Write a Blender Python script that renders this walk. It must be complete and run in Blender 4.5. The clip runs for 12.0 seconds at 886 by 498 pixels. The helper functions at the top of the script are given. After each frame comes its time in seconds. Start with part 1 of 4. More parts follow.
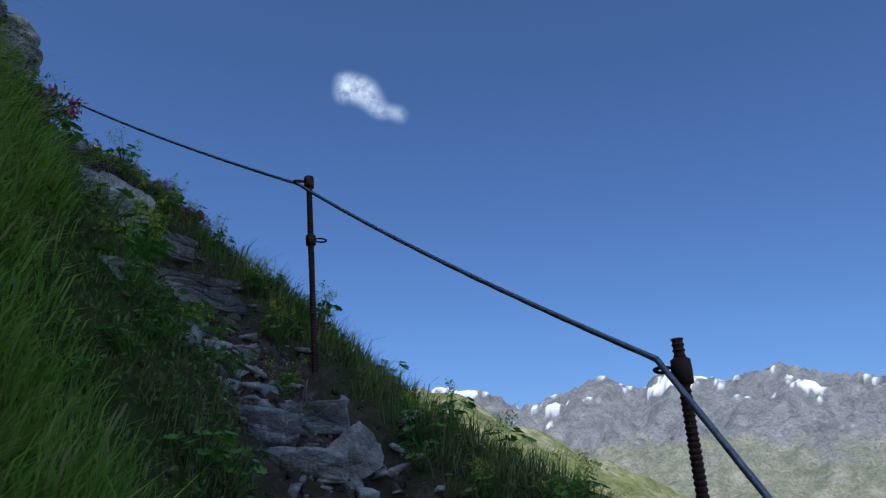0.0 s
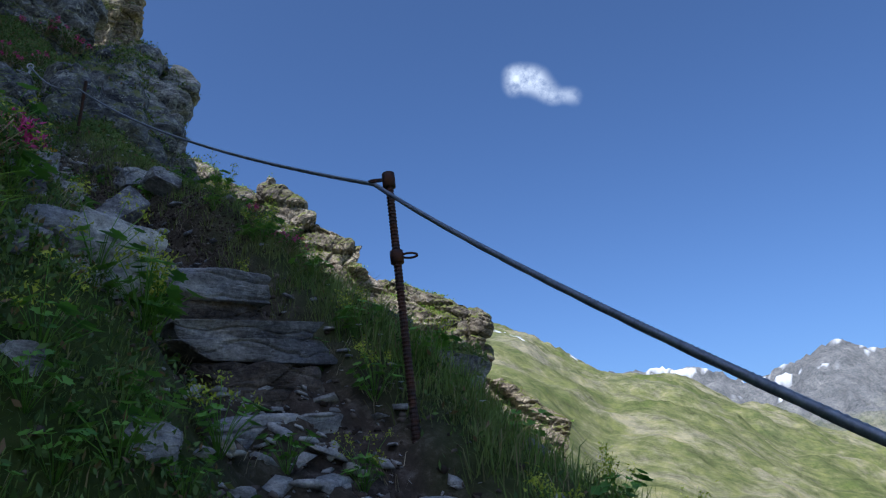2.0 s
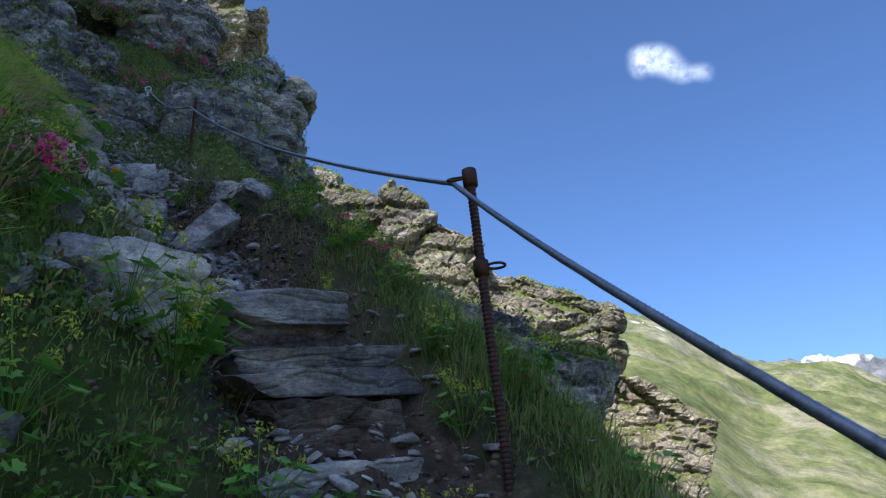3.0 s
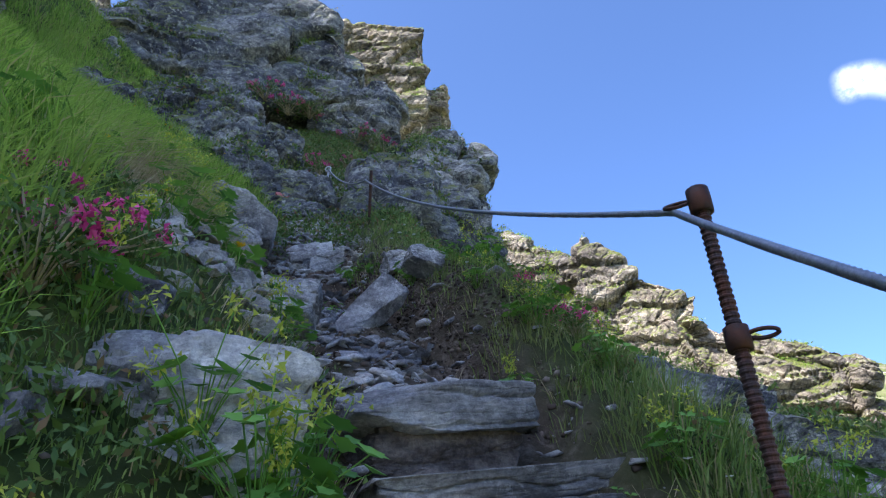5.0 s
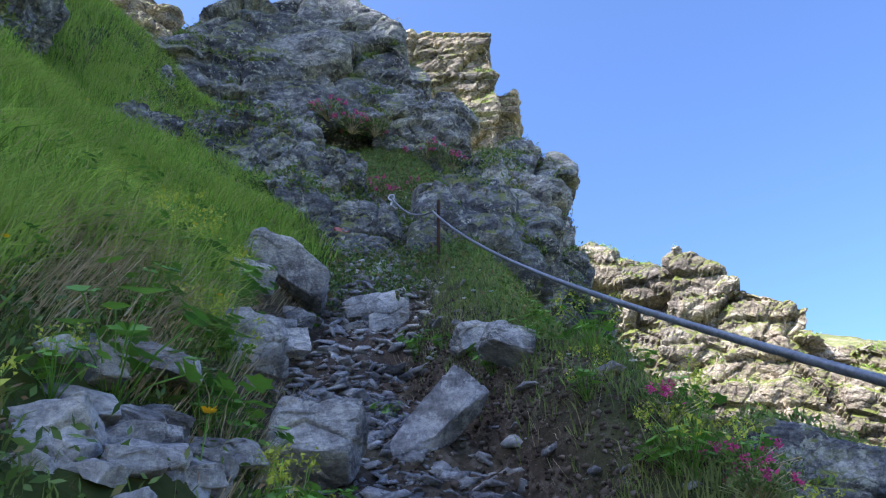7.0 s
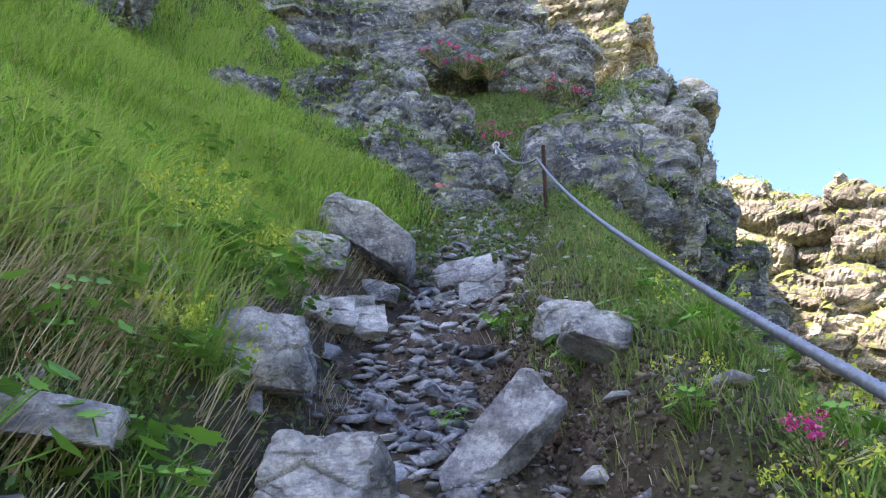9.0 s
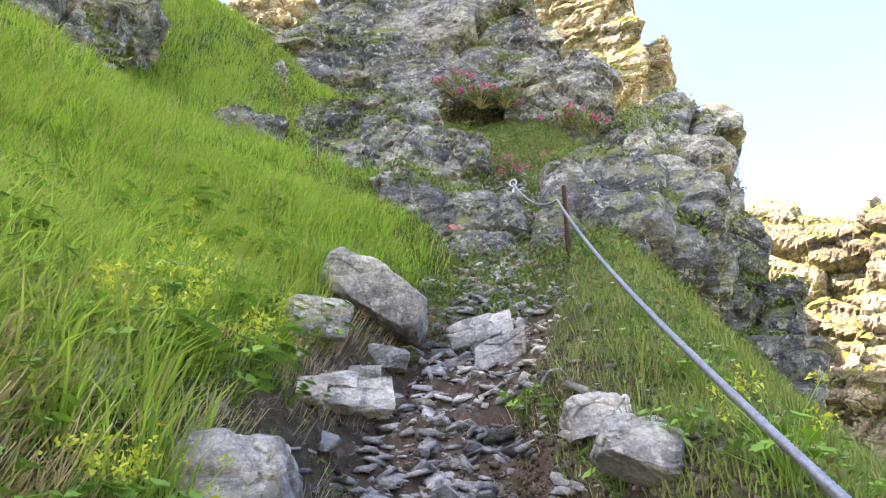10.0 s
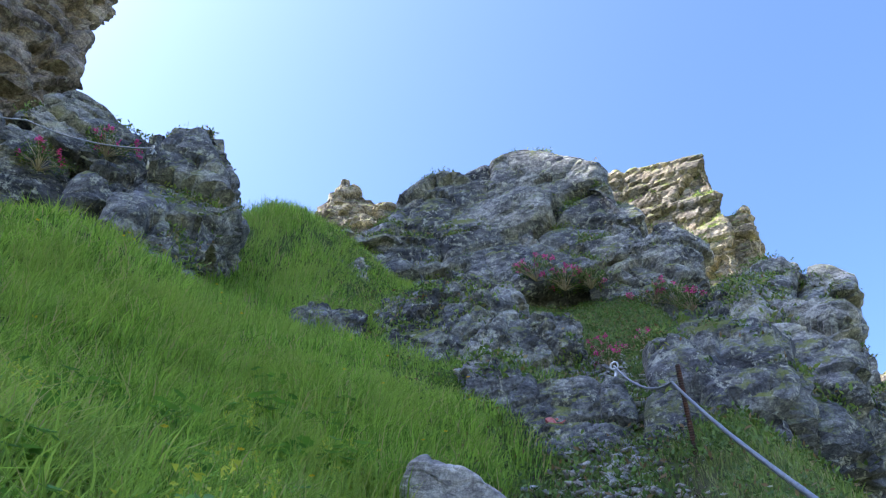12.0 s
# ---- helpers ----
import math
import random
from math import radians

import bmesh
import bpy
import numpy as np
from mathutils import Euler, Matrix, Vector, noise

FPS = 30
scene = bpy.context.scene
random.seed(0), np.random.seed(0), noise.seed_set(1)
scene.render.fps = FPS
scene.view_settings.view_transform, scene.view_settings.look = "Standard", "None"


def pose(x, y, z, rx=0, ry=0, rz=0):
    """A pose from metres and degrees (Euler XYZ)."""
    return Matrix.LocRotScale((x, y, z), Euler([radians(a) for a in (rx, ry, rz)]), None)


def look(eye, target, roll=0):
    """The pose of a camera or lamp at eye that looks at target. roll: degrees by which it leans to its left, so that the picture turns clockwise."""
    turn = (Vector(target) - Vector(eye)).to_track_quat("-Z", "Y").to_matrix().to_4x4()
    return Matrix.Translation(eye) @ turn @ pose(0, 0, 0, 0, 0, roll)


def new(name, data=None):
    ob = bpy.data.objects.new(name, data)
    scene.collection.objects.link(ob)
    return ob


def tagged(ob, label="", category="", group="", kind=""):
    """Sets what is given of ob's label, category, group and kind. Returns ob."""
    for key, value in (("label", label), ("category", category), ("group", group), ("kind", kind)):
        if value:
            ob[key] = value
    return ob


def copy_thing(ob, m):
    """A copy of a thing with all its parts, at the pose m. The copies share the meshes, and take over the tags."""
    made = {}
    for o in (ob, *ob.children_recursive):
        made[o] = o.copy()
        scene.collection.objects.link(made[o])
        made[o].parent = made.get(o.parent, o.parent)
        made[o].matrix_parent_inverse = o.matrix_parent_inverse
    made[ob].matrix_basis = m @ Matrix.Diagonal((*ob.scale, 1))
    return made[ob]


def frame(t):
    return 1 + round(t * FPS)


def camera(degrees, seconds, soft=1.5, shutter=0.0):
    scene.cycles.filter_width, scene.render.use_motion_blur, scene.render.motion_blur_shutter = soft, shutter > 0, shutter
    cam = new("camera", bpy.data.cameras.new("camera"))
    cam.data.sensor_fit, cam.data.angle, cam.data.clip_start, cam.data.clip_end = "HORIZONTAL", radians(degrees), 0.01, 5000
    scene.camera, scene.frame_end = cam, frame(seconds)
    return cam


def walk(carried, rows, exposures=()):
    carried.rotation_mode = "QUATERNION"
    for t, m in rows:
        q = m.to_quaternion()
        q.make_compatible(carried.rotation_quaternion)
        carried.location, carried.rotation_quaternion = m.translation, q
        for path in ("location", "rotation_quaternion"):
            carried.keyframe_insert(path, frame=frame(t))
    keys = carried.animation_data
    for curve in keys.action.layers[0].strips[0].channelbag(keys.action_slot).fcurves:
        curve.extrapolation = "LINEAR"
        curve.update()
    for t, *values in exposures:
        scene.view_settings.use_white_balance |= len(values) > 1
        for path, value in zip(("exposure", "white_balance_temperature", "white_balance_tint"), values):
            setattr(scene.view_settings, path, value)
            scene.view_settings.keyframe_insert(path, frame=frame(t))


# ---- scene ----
cam = camera(63.1, 12.0, soft=1.2)
PATH = [
    (0, (-0.032, 0.207, 1.412), (-0.029, 2.103, 2.05), -0.5),
    (0.5, (0.124, 0.567, 1.381), (0.081, 2.469, 1.997), -1.3),
    (1, (0.239, 0.81, 1.597), (0.077, 2.711, 2.197), -2.5),
    (1.5, (0.25, 1.035, 1.621), (-0.102, 2.904, 2.243), -3.2),
    (2, (0.221, 1.418, 1.863), (-0.3, 3.244, 2.493), -3.4),
    (2.5, (0.206, 1.626, 1.944), (-0.477, 3.4, 2.565), -3.0),
    (3, (0.229, 1.921, 2.069), (-0.626, 3.614, 2.703), -2.9),
    (3.5, (0.189, 2.043, 2.234), (-0.826, 3.63, 2.905), -2.2),
    (3.7, (0.148, 2.11, 2.246), (-0.924, 3.649, 2.941), -1.7),
    (5.3, (-0.261, 2.835, 2.483), (-1.532, 4.137, 3.313), -2.9),
    (5.5, (-0.293, 2.971, 2.616), (-1.586, 4.256, 3.44), -3.8),
    (6, (-0.416, 3.108, 2.886), (-1.755, 4.349, 3.702), -5.2),
    (6.5, (-0.726, 3.252, 3.041), (-2.085, 4.447, 3.891), -3.9),
    (7, (-0.827, 3.269, 3.146), (-2.212, 4.441, 3.985), -1.7),
    (7.2, (-0.852, 3.293, 3.154), (-2.251, 4.462, 3.977), -1.4),
    (8.8, (-1.044, 3.825, 3.464), (-2.66, 4.766, 4.171), -2.7),
    (9, (-1.144, 3.903, 3.522), (-2.794, 4.786, 4.228), -0.3),
    (9.5, (-1.335, 4.041, 3.764), (-3.013, 4.948, 4.362), 1.6),
    (10, (-1.405, 4.09, 3.88), (-3.059, 4.915, 4.645), -0.7),
    (10.5, (-1.459, 4.175, 3.928), (-3.114, 4.869, 4.811), -2.1),
    (11, (-1.611, 4.224, 3.918), (-3.246, 4.824, 4.902), -1.8),
    (11.5, (-1.836, 4.254, 4.09), (-3.421, 4.792, 5.185), -0.3),
    (12, (-1.918, 4.298, 4.169), (-3.416, 4.815, 5.389), -0.7),
]
EXPOSURES = [(0.0, -0.2, 5400, 10), (2.0, 0.05, 5500, 10), (3.5, 0.75, 5650, 11), (5.5, 1.4, 5750, 14), (7.0, 1.5, 5750, 14), (8.9, 2.2, 6350, 17), (9.5, 3.0, 8700, 17), (11.2, 2.9, 8700, 17), (11.7, 2.3, 7000, 14), (12.0, 1.85, 5900, 13)]
walk(cam, [(t, look(eye, target, roll)) for t, eye, target, roll in PATH], EXPOSURES)

# ---- daylight: high sun behind an added rock tower, open blue sky ----
SUN = Vector((-0.12, -0.60, 0.79)).normalized()
world = bpy.data.worlds.new("sky")
scene.world = world
world.use_nodes = True
wn = world.node_tree.nodes
sky = wn.new("ShaderNodeTexSky")
sky.sky_type, sky.sun_disc = "NISHITA", False
sky.sun_elevation, sky.sun_rotation = math.asin(SUN.z), math.atan2(SUN.x, SUN.y)
sky.altitude, sky.air_density, sky.dust_density, sky.ozone_density = 800, 0.75, 4.0, 7.0
world.node_tree.links.new(sky.outputs[0], wn["Background"].inputs[0])
wn["Background"].inputs[1].default_value = 0.15
sun = new("sun", bpy.data.lights.new("sun", "SUN"))
sun.data.energy, sun.data.angle, sun.data.color = 5.0, radians(0.5), (1.0, 0.93, 0.82)
sun.matrix_world = look(SUN * 100, (0, 0, 0))


# ---- noise ----
def hashed(ix, iy, iz, k):
    h = (ix.astype(np.int64) * 374761393 + iy.astype(np.int64) * 668265263 + iz.astype(np.int64) * 2147483647 + k * 1274126177) & 0xFFFFFFFF
    h = ((h ^ (h >> 13)) * 1274126177) & 0xFFFFFFFF
    h = ((h ^ (h >> 16)) * 2246822519) & 0xFFFFFFFF
    return ((h ^ (h >> 15)) & 0xFFFFFF) / float(0x1000000)


def vnoise(p, k=0):
    """Smooth value noise, -1 to 1, at points (n, 3)."""
    i = np.floor(p)
    f = p - i
    f = f * f * (3 - 2 * f)
    out = 0
    for dx in (0, 1):
        for dy in (0, 1):
            for dz in (0, 1):
                w = (f[:, 0] if dx else 1 - f[:, 0]) * (f[:, 1] if dy else 1 - f[:, 1]) * (f[:, 2] if dz else 1 - f[:, 2])
                out = out + w * hashed(i[:, 0] + dx, i[:, 1] + dy, i[:, 2] + dz, k)
    return out * 2 - 1


def fbm(p, octaves=4, k=0, gain=0.5):
    out, a = 0, 1.0
    for o in range(octaves):
        out = out + a * vnoise(p * 2.03 ** o, k + o)
        a *= gain
    return out


def facets(p, k=0, tilt=0.6):
    """Broken-rock relief: every Voronoi cell is a tilted plane of its own height; deep joints between the cells."""
    base = np.floor(p)
    best, second = np.full(len(p), 9.0), np.full(len(p), 9.0)
    value = np.zeros(len(p))
    for dx in (-1, 0, 1):
        for dy in (-1, 0, 1):
            for dz in (-1, 0, 1):
                c = base + (dx, dy, dz)
                r = [hashed(c[:, 0], c[:, 1], c[:, 2], k + n) for n in range(6)]
                off = p - c - np.stack(r[:3], -1)
                d = (off ** 2).sum(1)
                plane = (r[3] - 0.5) + tilt * ((r[4] - 0.5) * off[:, 0] + (r[5] - 0.5) * off[:, 1] + (r[3] - 0.5) * off[:, 2]) * 2
                near = d < best
                second = np.where(near, best, np.minimum(second, d))
                value = np.where(near, plane, value)
                best = np.where(near, d, best)
    joint = np.sqrt(second) - np.sqrt(best)
    return value - 0.35 * np.exp(-(joint / 0.06) ** 2)


# ---- materials ----
def material(name, rough=0.9, spec=0.3):
    m = bpy.data.materials.new(name)
    m.use_nodes = True
    nt = m.node_tree
    b = nt.nodes["Principled BSDF"]
    b.inputs["Roughness"].default_value = rough
    b.inputs["Specular IOR Level"].default_value = spec
    return m, nt, b


def node(nt, kind, **values):
    n = nt.nodes.new("ShaderNode" + kind)
    for key, v in values.items():
        n.inputs[key.replace("_", " ")].default_value = v
    return n


def ramp(nt, fac, stops):
    r = nt.nodes.new("ShaderNodeValToRGB")
    while len(r.color_ramp.elements) < len(stops):
        r.color_ramp.elements.new(0.5)
    for e, (pos, c) in zip(r.color_ramp.elements, stops):
        e.position, e.color = pos, (*c, 1)
    nt.links.new(fac, r.inputs[0])
    return r.outputs[0]


def mixed(nt, fac, a, b, mode="MIX"):
    m = nt.nodes.new("ShaderNodeMix")
    m.data_type, m.blend_type = "RGBA", mode
    if isinstance(fac, float):
        m.inputs[0].default_value = fac
    else:
        nt.links.new(fac, m.inputs[0])
    for socket, v in ((m.inputs[6], a), (m.inputs[7], b)):
        if isinstance(v, tuple):
            socket.default_value = (*v, 1)
        else:
            nt.links.new(v, socket)
    return m.outputs[2]


def spot_noise(nt, scale, detail=5.0, rough=0.6, stretch=None):
    co = nt.nodes.new("ShaderNodeNewGeometry").outputs["Position"]
    if stretch:
        mp = node(nt, "Mapping", Scale=stretch, Rotation=(0.5, 0.25, 0.3))
        nt.links.new(co, mp.inputs[0])
        co = mp.outputs[0]
    n = node(nt, "TexNoise", Scale=scale, Detail=detail, Roughness=rough)
    nt.links.new(co, n.inputs["Vector"])
    return n.outputs[0]


def bumped(nt, b, height, strength=0.5, distance=0.02):
    bp = node(nt, "Bump", Strength=strength, Distance=distance)
    nt.links.new(height, bp.inputs["Height"])
    nt.links.new(bp.outputs[0], b.inputs["Normal"])


def cracks(nt, scale, width, stretch):
    """Dark joint lines: 0 in the joint, 1 on the face."""
    co = nt.nodes.new("ShaderNodeNewGeometry").outputs["Position"]
    warp = node(nt, "TexNoise", Scale=scale * 1.7, Detail=4.0)
    nt.links.new(co, warp.inputs["Vector"])
    add = nt.nodes.new("ShaderNodeVectorMath")
    add.operation = "MULTIPLY_ADD"
    add.inputs[1].default_value = (0.5 / scale,) * 3
    nt.links.new(warp.outputs["Color"], add.inputs[0])
    nt.links.new(co, add.inputs[2])
    mp = node(nt, "Mapping", Scale=stretch, Rotation=(0.6, 0.35, 0.4))
    nt.links.new(add.outputs[0], mp.inputs[0])
    v = node(nt, "TexVoronoi", Scale=scale)
    v.feature = "DISTANCE_TO_EDGE"
    nt.links.new(mp.outputs[0], v.inputs["Vector"])
    return ramp(nt, v.outputs["Distance"], [(0.0, (0, 0, 0)), (width, (1, 1, 1))])


def rock_material(name, dark, mid, light, lichen, lichen_amount=0.5, moss=0.35, fine=1.0, joint=1.0, speckle=0.9):
    m, nt, b = material(name, 0.88, 0.25)
    big = spot_noise(nt, 1.4 * fine, 8, 0.7, (1, 1, 2.6))
    grain = spot_noise(nt, 34 * fine, 9, 0.78)
    c = ramp(nt, big, [(0.36, dark), (0.5, mid), (0.64, light)])
    speck = ramp(nt, grain, [(0.34, (0.25, 0.25, 0.27)), (0.5, (0.95, 0.95, 0.95)), (0.66, (1.7, 1.68, 1.6))])
    c = mixed(nt, speckle, c, speck, "MULTIPLY")
    blotch = ramp(nt, spot_noise(nt, 9 * fine, 6, 0.62, (1, 1, 1.6)), [(0.36, (0.42, 0.43, 0.46)), (0.5, (1, 1, 1)), (0.64, (1.45, 1.44, 1.4))])
    c = mixed(nt, 0.75 * speckle, c, blotch, "MULTIPLY")
    c = mixed(nt, 1.0, c, ramp(nt, spot_noise(nt, 0.55 * fine, 5, 0.6), [(0.38, (0.5, 0.51, 0.56)), (0.5, (0.95, 0.95, 0.95)), (0.64, (1.25, 1.2, 1.1))]), "MULTIPLY")
    lich = ramp(nt, spot_noise(nt, 8 * fine, 9, 0.8), [(0.54, (0, 0, 0)), (0.58, (lichen_amount,) * 3)])
    c = mixed(nt, lich, c, lichen)
    wide, thin = cracks(nt, 1.6 * fine, 0.035, (1, 1, 2.0)), cracks(nt, 6.5 * fine, 0.06, (1, 1, 1.8))
    c = mixed(nt, 0.7 * joint, c, wide, "MULTIPLY")
    c = mixed(nt, 0.4 * joint, c, thin, "MULTIPLY")
    # moss and turf settle on faces that look up
    geo = nt.nodes.new("ShaderNodeNewGeometry")
    sep = nt.nodes.new("ShaderNodeSeparateXYZ")
    nt.links.new(geo.outputs["Normal"], sep.inputs[0])
    mz = nt.nodes.new("ShaderNodeMath")
    mz.operation = "MULTIPLY"
    nt.links.new(ramp(nt, sep.outputs[2], [(0.1, (0, 0, 0)), (0.5, (1, 1, 1))]), mz.inputs[0])
    nt.links.new(ramp(nt, spot_noise(nt, 2.2, 7, 0.75), [(0.62 - 0.15 * moss, (0, 0, 0)), (0.66 - 0.12 * moss, (moss, moss, moss))]), mz.inputs[1])
    c = mixed(nt, mz.outputs[0], c, mixed(nt, grain, (0.07, 0.10, 0.02), (0.24, 0.25, 0.06)))
    nt.links.new(c, b.inputs["Base Color"])
    h = grain
    for other, amount in ((spot_noise(nt, 5 * fine, 10, 0.75, (1, 1, 2.8)), 1.6), (wide, 0.8 * joint), (thin, 0.4 * joint)):
        add = nt.nodes.new("ShaderNodeMath")
        add.operation = "MULTIPLY_ADD"
        add.inputs[1].default_value = amount
        nt.links.new(other, add.inputs[0])
        nt.links.new(h, add.inputs[2])
        h = add.outputs[0]
    bumped(nt, b, h, 0.65, 0.03 / fine)
    return m


ROCK = rock_material("grey_rock", (0.06, 0.064, 0.074), (0.18, 0.185, 0.198), (0.40, 0.405, 0.41), (0.47, 0.48, 0.41), 0.75, 0.9, 1.0, 0.55)
RUST = rock_material("reddish_rock", (0.11, 0.09, 0.078), (0.27, 0.225, 0.19), (0.44, 0.38, 0.33), (0.42, 0.40, 0.33), 0.5, 0.5, 0.7, 0.6)
PALE = rock_material("pale_step_stone", (0.17, 0.165, 0.16), (0.36, 0.355, 0.345), (0.58, 0.575, 0.56), (0.58, 0.575, 0.54), 0.5, 0.12, 1.6, 0.12, 0.6)
GOLD = rock_material("ochre_rock", (0.16, 0.132, 0.105), (0.36, 0.30, 0.235), (0.56, 0.485, 0.39), (0.38, 0.34, 0.20), 0.4, 1.15, 0.6)
STEP = rock_material("worn_step_slab", (0.10, 0.097, 0.094), (0.25, 0.245, 0.237), (0.46, 0.452, 0.44), (0.45, 0.445, 0.42), 0.4, 0.1, 1.6, 0.12, 0.6)
# soil brown, with the shadow of the step gaps darkened into the colour
EARTHY_SHADE = rock_material("earthy_shadowed_riser_stone", (0.045, 0.035, 0.028), (0.12, 0.098, 0.08), (0.24, 0.205, 0.175), (0.2, 0.18, 0.14), 0.3, 0.1, 1.6, 0.2, 0.7)


def ground_material():
    m, nt, b = material("soil_and_turf", 0.95, 0.15)
    mask = nt.nodes.new("ShaderNodeAttribute")
    mask.attribute_name = "soil"
    soil = ramp(nt, spot_noise(nt, 14, 9, 0.75), [(0.3, (0.04, 0.03, 0.022)), (0.52, (0.09, 0.068, 0.05)), (0.74, (0.26, 0.22, 0.18))])
    turf = ramp(nt, spot_noise(nt, 3.0, 7, 0.7), [(0.3, (0.03, 0.045, 0.012)), (0.55, (0.07, 0.10, 0.022)), (0.75, (0.13, 0.13, 0.045))])
    nt.links.new(mixed(nt, mask.outputs["Fac"], turf, soil), b.inputs["Base Color"])
    bumped(nt, b, spot_noise(nt, 38, 9, 0.8), 0.9, 0.02)
    return m


GROUND = ground_material()


# ---- meshes ----
def mesh(name, verts, faces, mat, smooth=False):
    me = bpy.data.meshes.new(name)
    me.from_pydata(np.asarray(verts).tolist(), [], faces if isinstance(faces, list) else faces.tolist())
    me.materials.append(mat)
    if smooth:
        me.shade_smooth()
    me.update()
    return me


def bm_mesh(name, bm, mat, smooth=False):
    me = bpy.data.meshes.new(name)
    bm.normal_update()
    bm.to_mesh(me)
    bm.free()
    me.materials.append(mat)
    if smooth:
        me.shade_smooth()
    return me


def part(name, me, parent, label=""):
    ob = new(name, me)
    ob.parent = parent
    return tagged(ob, label) if label else ob


def grid_faces(nx, ny):
    a = (np.arange(ny - 1)[:, None] * nx + np.arange(nx - 1)[None]).ravel()
    return np.stack([a, a + 1, a + nx + 1, a + nx], -1)


# ---- the hillside: cross-sections swept along the path ----
# x, y, z of the path; half width; bank height and slope uphill; lip height, lip width and slope downhill
STATIONS = [
    (0.4, -3.0, -0.9, 0.5, 0.3, 0.65, 0.1, 0.5, -0.9),
    (0.15, 0.0, 0.0, 0.45, 0.30, 0.70, 0.1, 0.5, -0.9),
    (0.1, 1.6, 0.55, 0.40, 0.28, 0.72, 0.1, 0.5, -1.0),
    (-0.1, 2.9, 1.12, 0.38, 0.22, 0.68, 0.1, 0.45, -1.1),
    (-0.62, 3.65, 1.62, 0.36, 0.26, 0.64, 0.15, 0.45, -1.1),
    (-1.35, 4.15, 2.25, 0.36, 0.35, 0.62, 0.2, 0.5, -1.0),
    (-2.2, 4.6, 3.05, 0.40, 0.30, 0.56, 0.35, 0.5, -1.25),
    (-3.2, 5.0, 3.62, 0.42, 0.42, 0.58, 0.62, 0.66, -1.1),
    (-4.4, 5.45, 4.22, 0.38, 0.65, 0.60, 0.5, 0.75, -0.8),
    (-5.2, 6.2, 4.90, 0.40, 0.40, 0.58, 0.35, 0.7, -0.8),
    (-6.2, 7.0, 5.92, 0.5, 0.20, 0.55, 0.1, 0.5, -1.1),
    (-8.7, 8.6, 8.40, 0.6, 0.1, 0.36, 0.0, 0.4, -1.5),
    (-12.5, 11.2, 12.2, 0.6, 0.1, 0.34, 0.0, 0.4, -1.6),
    (-20.0, 16.0, 15.5, 1.0, 0.2, 0.35, 0.0, 1.0, -0.9),
]


def resample(rows, step):
    rows = np.array(rows)
    lead = rows[0] - (rows[1] - rows[0]) * 4
    tail = rows[-1] + (rows[-1] - rows[-2]) * 2
    lead[3:], tail[3:] = rows[0, 3:], rows[-1, 3:]
    rows = np.vstack([lead, rows, tail])
    run = np.r_[0, np.cumsum(np.hypot(*np.diff(rows[:, :2], axis=0).T))]
    s = np.arange(0, run[-1], step)
    out = np.stack([np.interp(s, run, c) for c in rows.T], -1)
    soft = np.exp(-np.linspace(-2, 2, 9) ** 2)
    soft /= soft.sum()
    for c in range(out.shape[1]):
        out[:, c] = np.convolve(np.pad(out[:, c], 4, mode="edge"), soft, "valid")
    return out


CURVE = resample(STATIONS, 0.16)
AHEAD = np.gradient(CURVE[:, :2], axis=0)
AHEAD /= np.linalg.norm(AHEAD, axis=1)[:, None]


def hillside(x, y):
    """Height and bare-soil share of the hillside at arrays x, y."""
    z, soil, total = 0, 0, 0
    for (cx, cy, cz, hw, bank, up, lip, lw, down), (ax, ay) in zip(CURVE, AHEAD):
        dx, dy = x - cx, y - cy
        d = -(dx * ay - dy * ax)
        along = np.clip(dx * ax + dy * ay, -0.6, 0.6)
        w = 1.0 / (dx * dx + dy * dy + 0.02) ** 2.5
        l, r = np.clip(d - hw, 0, None), np.clip(-d - hw, 0, None)
        left = bank * (1 - np.exp(-l / 0.22)) + up * np.clip(l - 0.12, 0, 3) + 0.6 * up * np.clip(l - 3, 0, 14) + 0.3 * np.clip(l - 14, 0, None)
        q = r / lw
        right = lip * 2.2 * q * np.exp(1 - 1.6 * q) * 0.75 + down * np.clip(r - lw, 0, 16)
        z = z + w * (cz + left + right)
        cut = np.where(d < 0, max(lip - 0.25, 0) * 0.8 * lw, max(bank - 0.1, 0) * 0.8)
        soil = soil + w * min(max((cx + 6.0) / 0.5, 0), 1) * (1 / (1 + np.exp(np.clip((np.abs(d + 0.05) - hw - 0.06 - cut) / 0.07, -40, 40))))
        total = total + w
    return z / total, soil / total


# x, y and rise of the swells that lift the upper meadow and its gully
SWELLS = [(-8.11, 2.03, 0.67), (-8.51, 2.59, 0.27), (-8.83, 3.69, -0.25), (-12.02, 4.17, 0.75), (-12.16, 4.76, 0.5), (-12.7, 5.63, 0.97),
          (-10.49, 4.53, 0.25), (-9.53, 4.9, 0.15), (-7.27, 3.38, 0.42), (-6.2, 3.2, -0.25), (-13.6, 4.6, 0.6)]


def relief(x, y):
    z, soil = hillside(x, y)
    for sx, sy, rise in SWELLS:
        z = z + rise * np.exp(-((x - sx) ** 2 + (y - sy) ** 2) / 2.25)
    p = np.stack([x, y, z], -1)
    z = z + 0.10 * fbm(p * 0.9, 4, 3) + 0.03 * fbm(p * 5, 3, 9)
    z = z + soil * (0.07 * facets(p * 4.5, 21) + 0.035 * facets(p * 13.0, 23))
    soil = np.clip(soil + 0.25 * fbm(p * 2.5, 3, 31) * (soil > 0.02), 0, 1)
    return z, soil


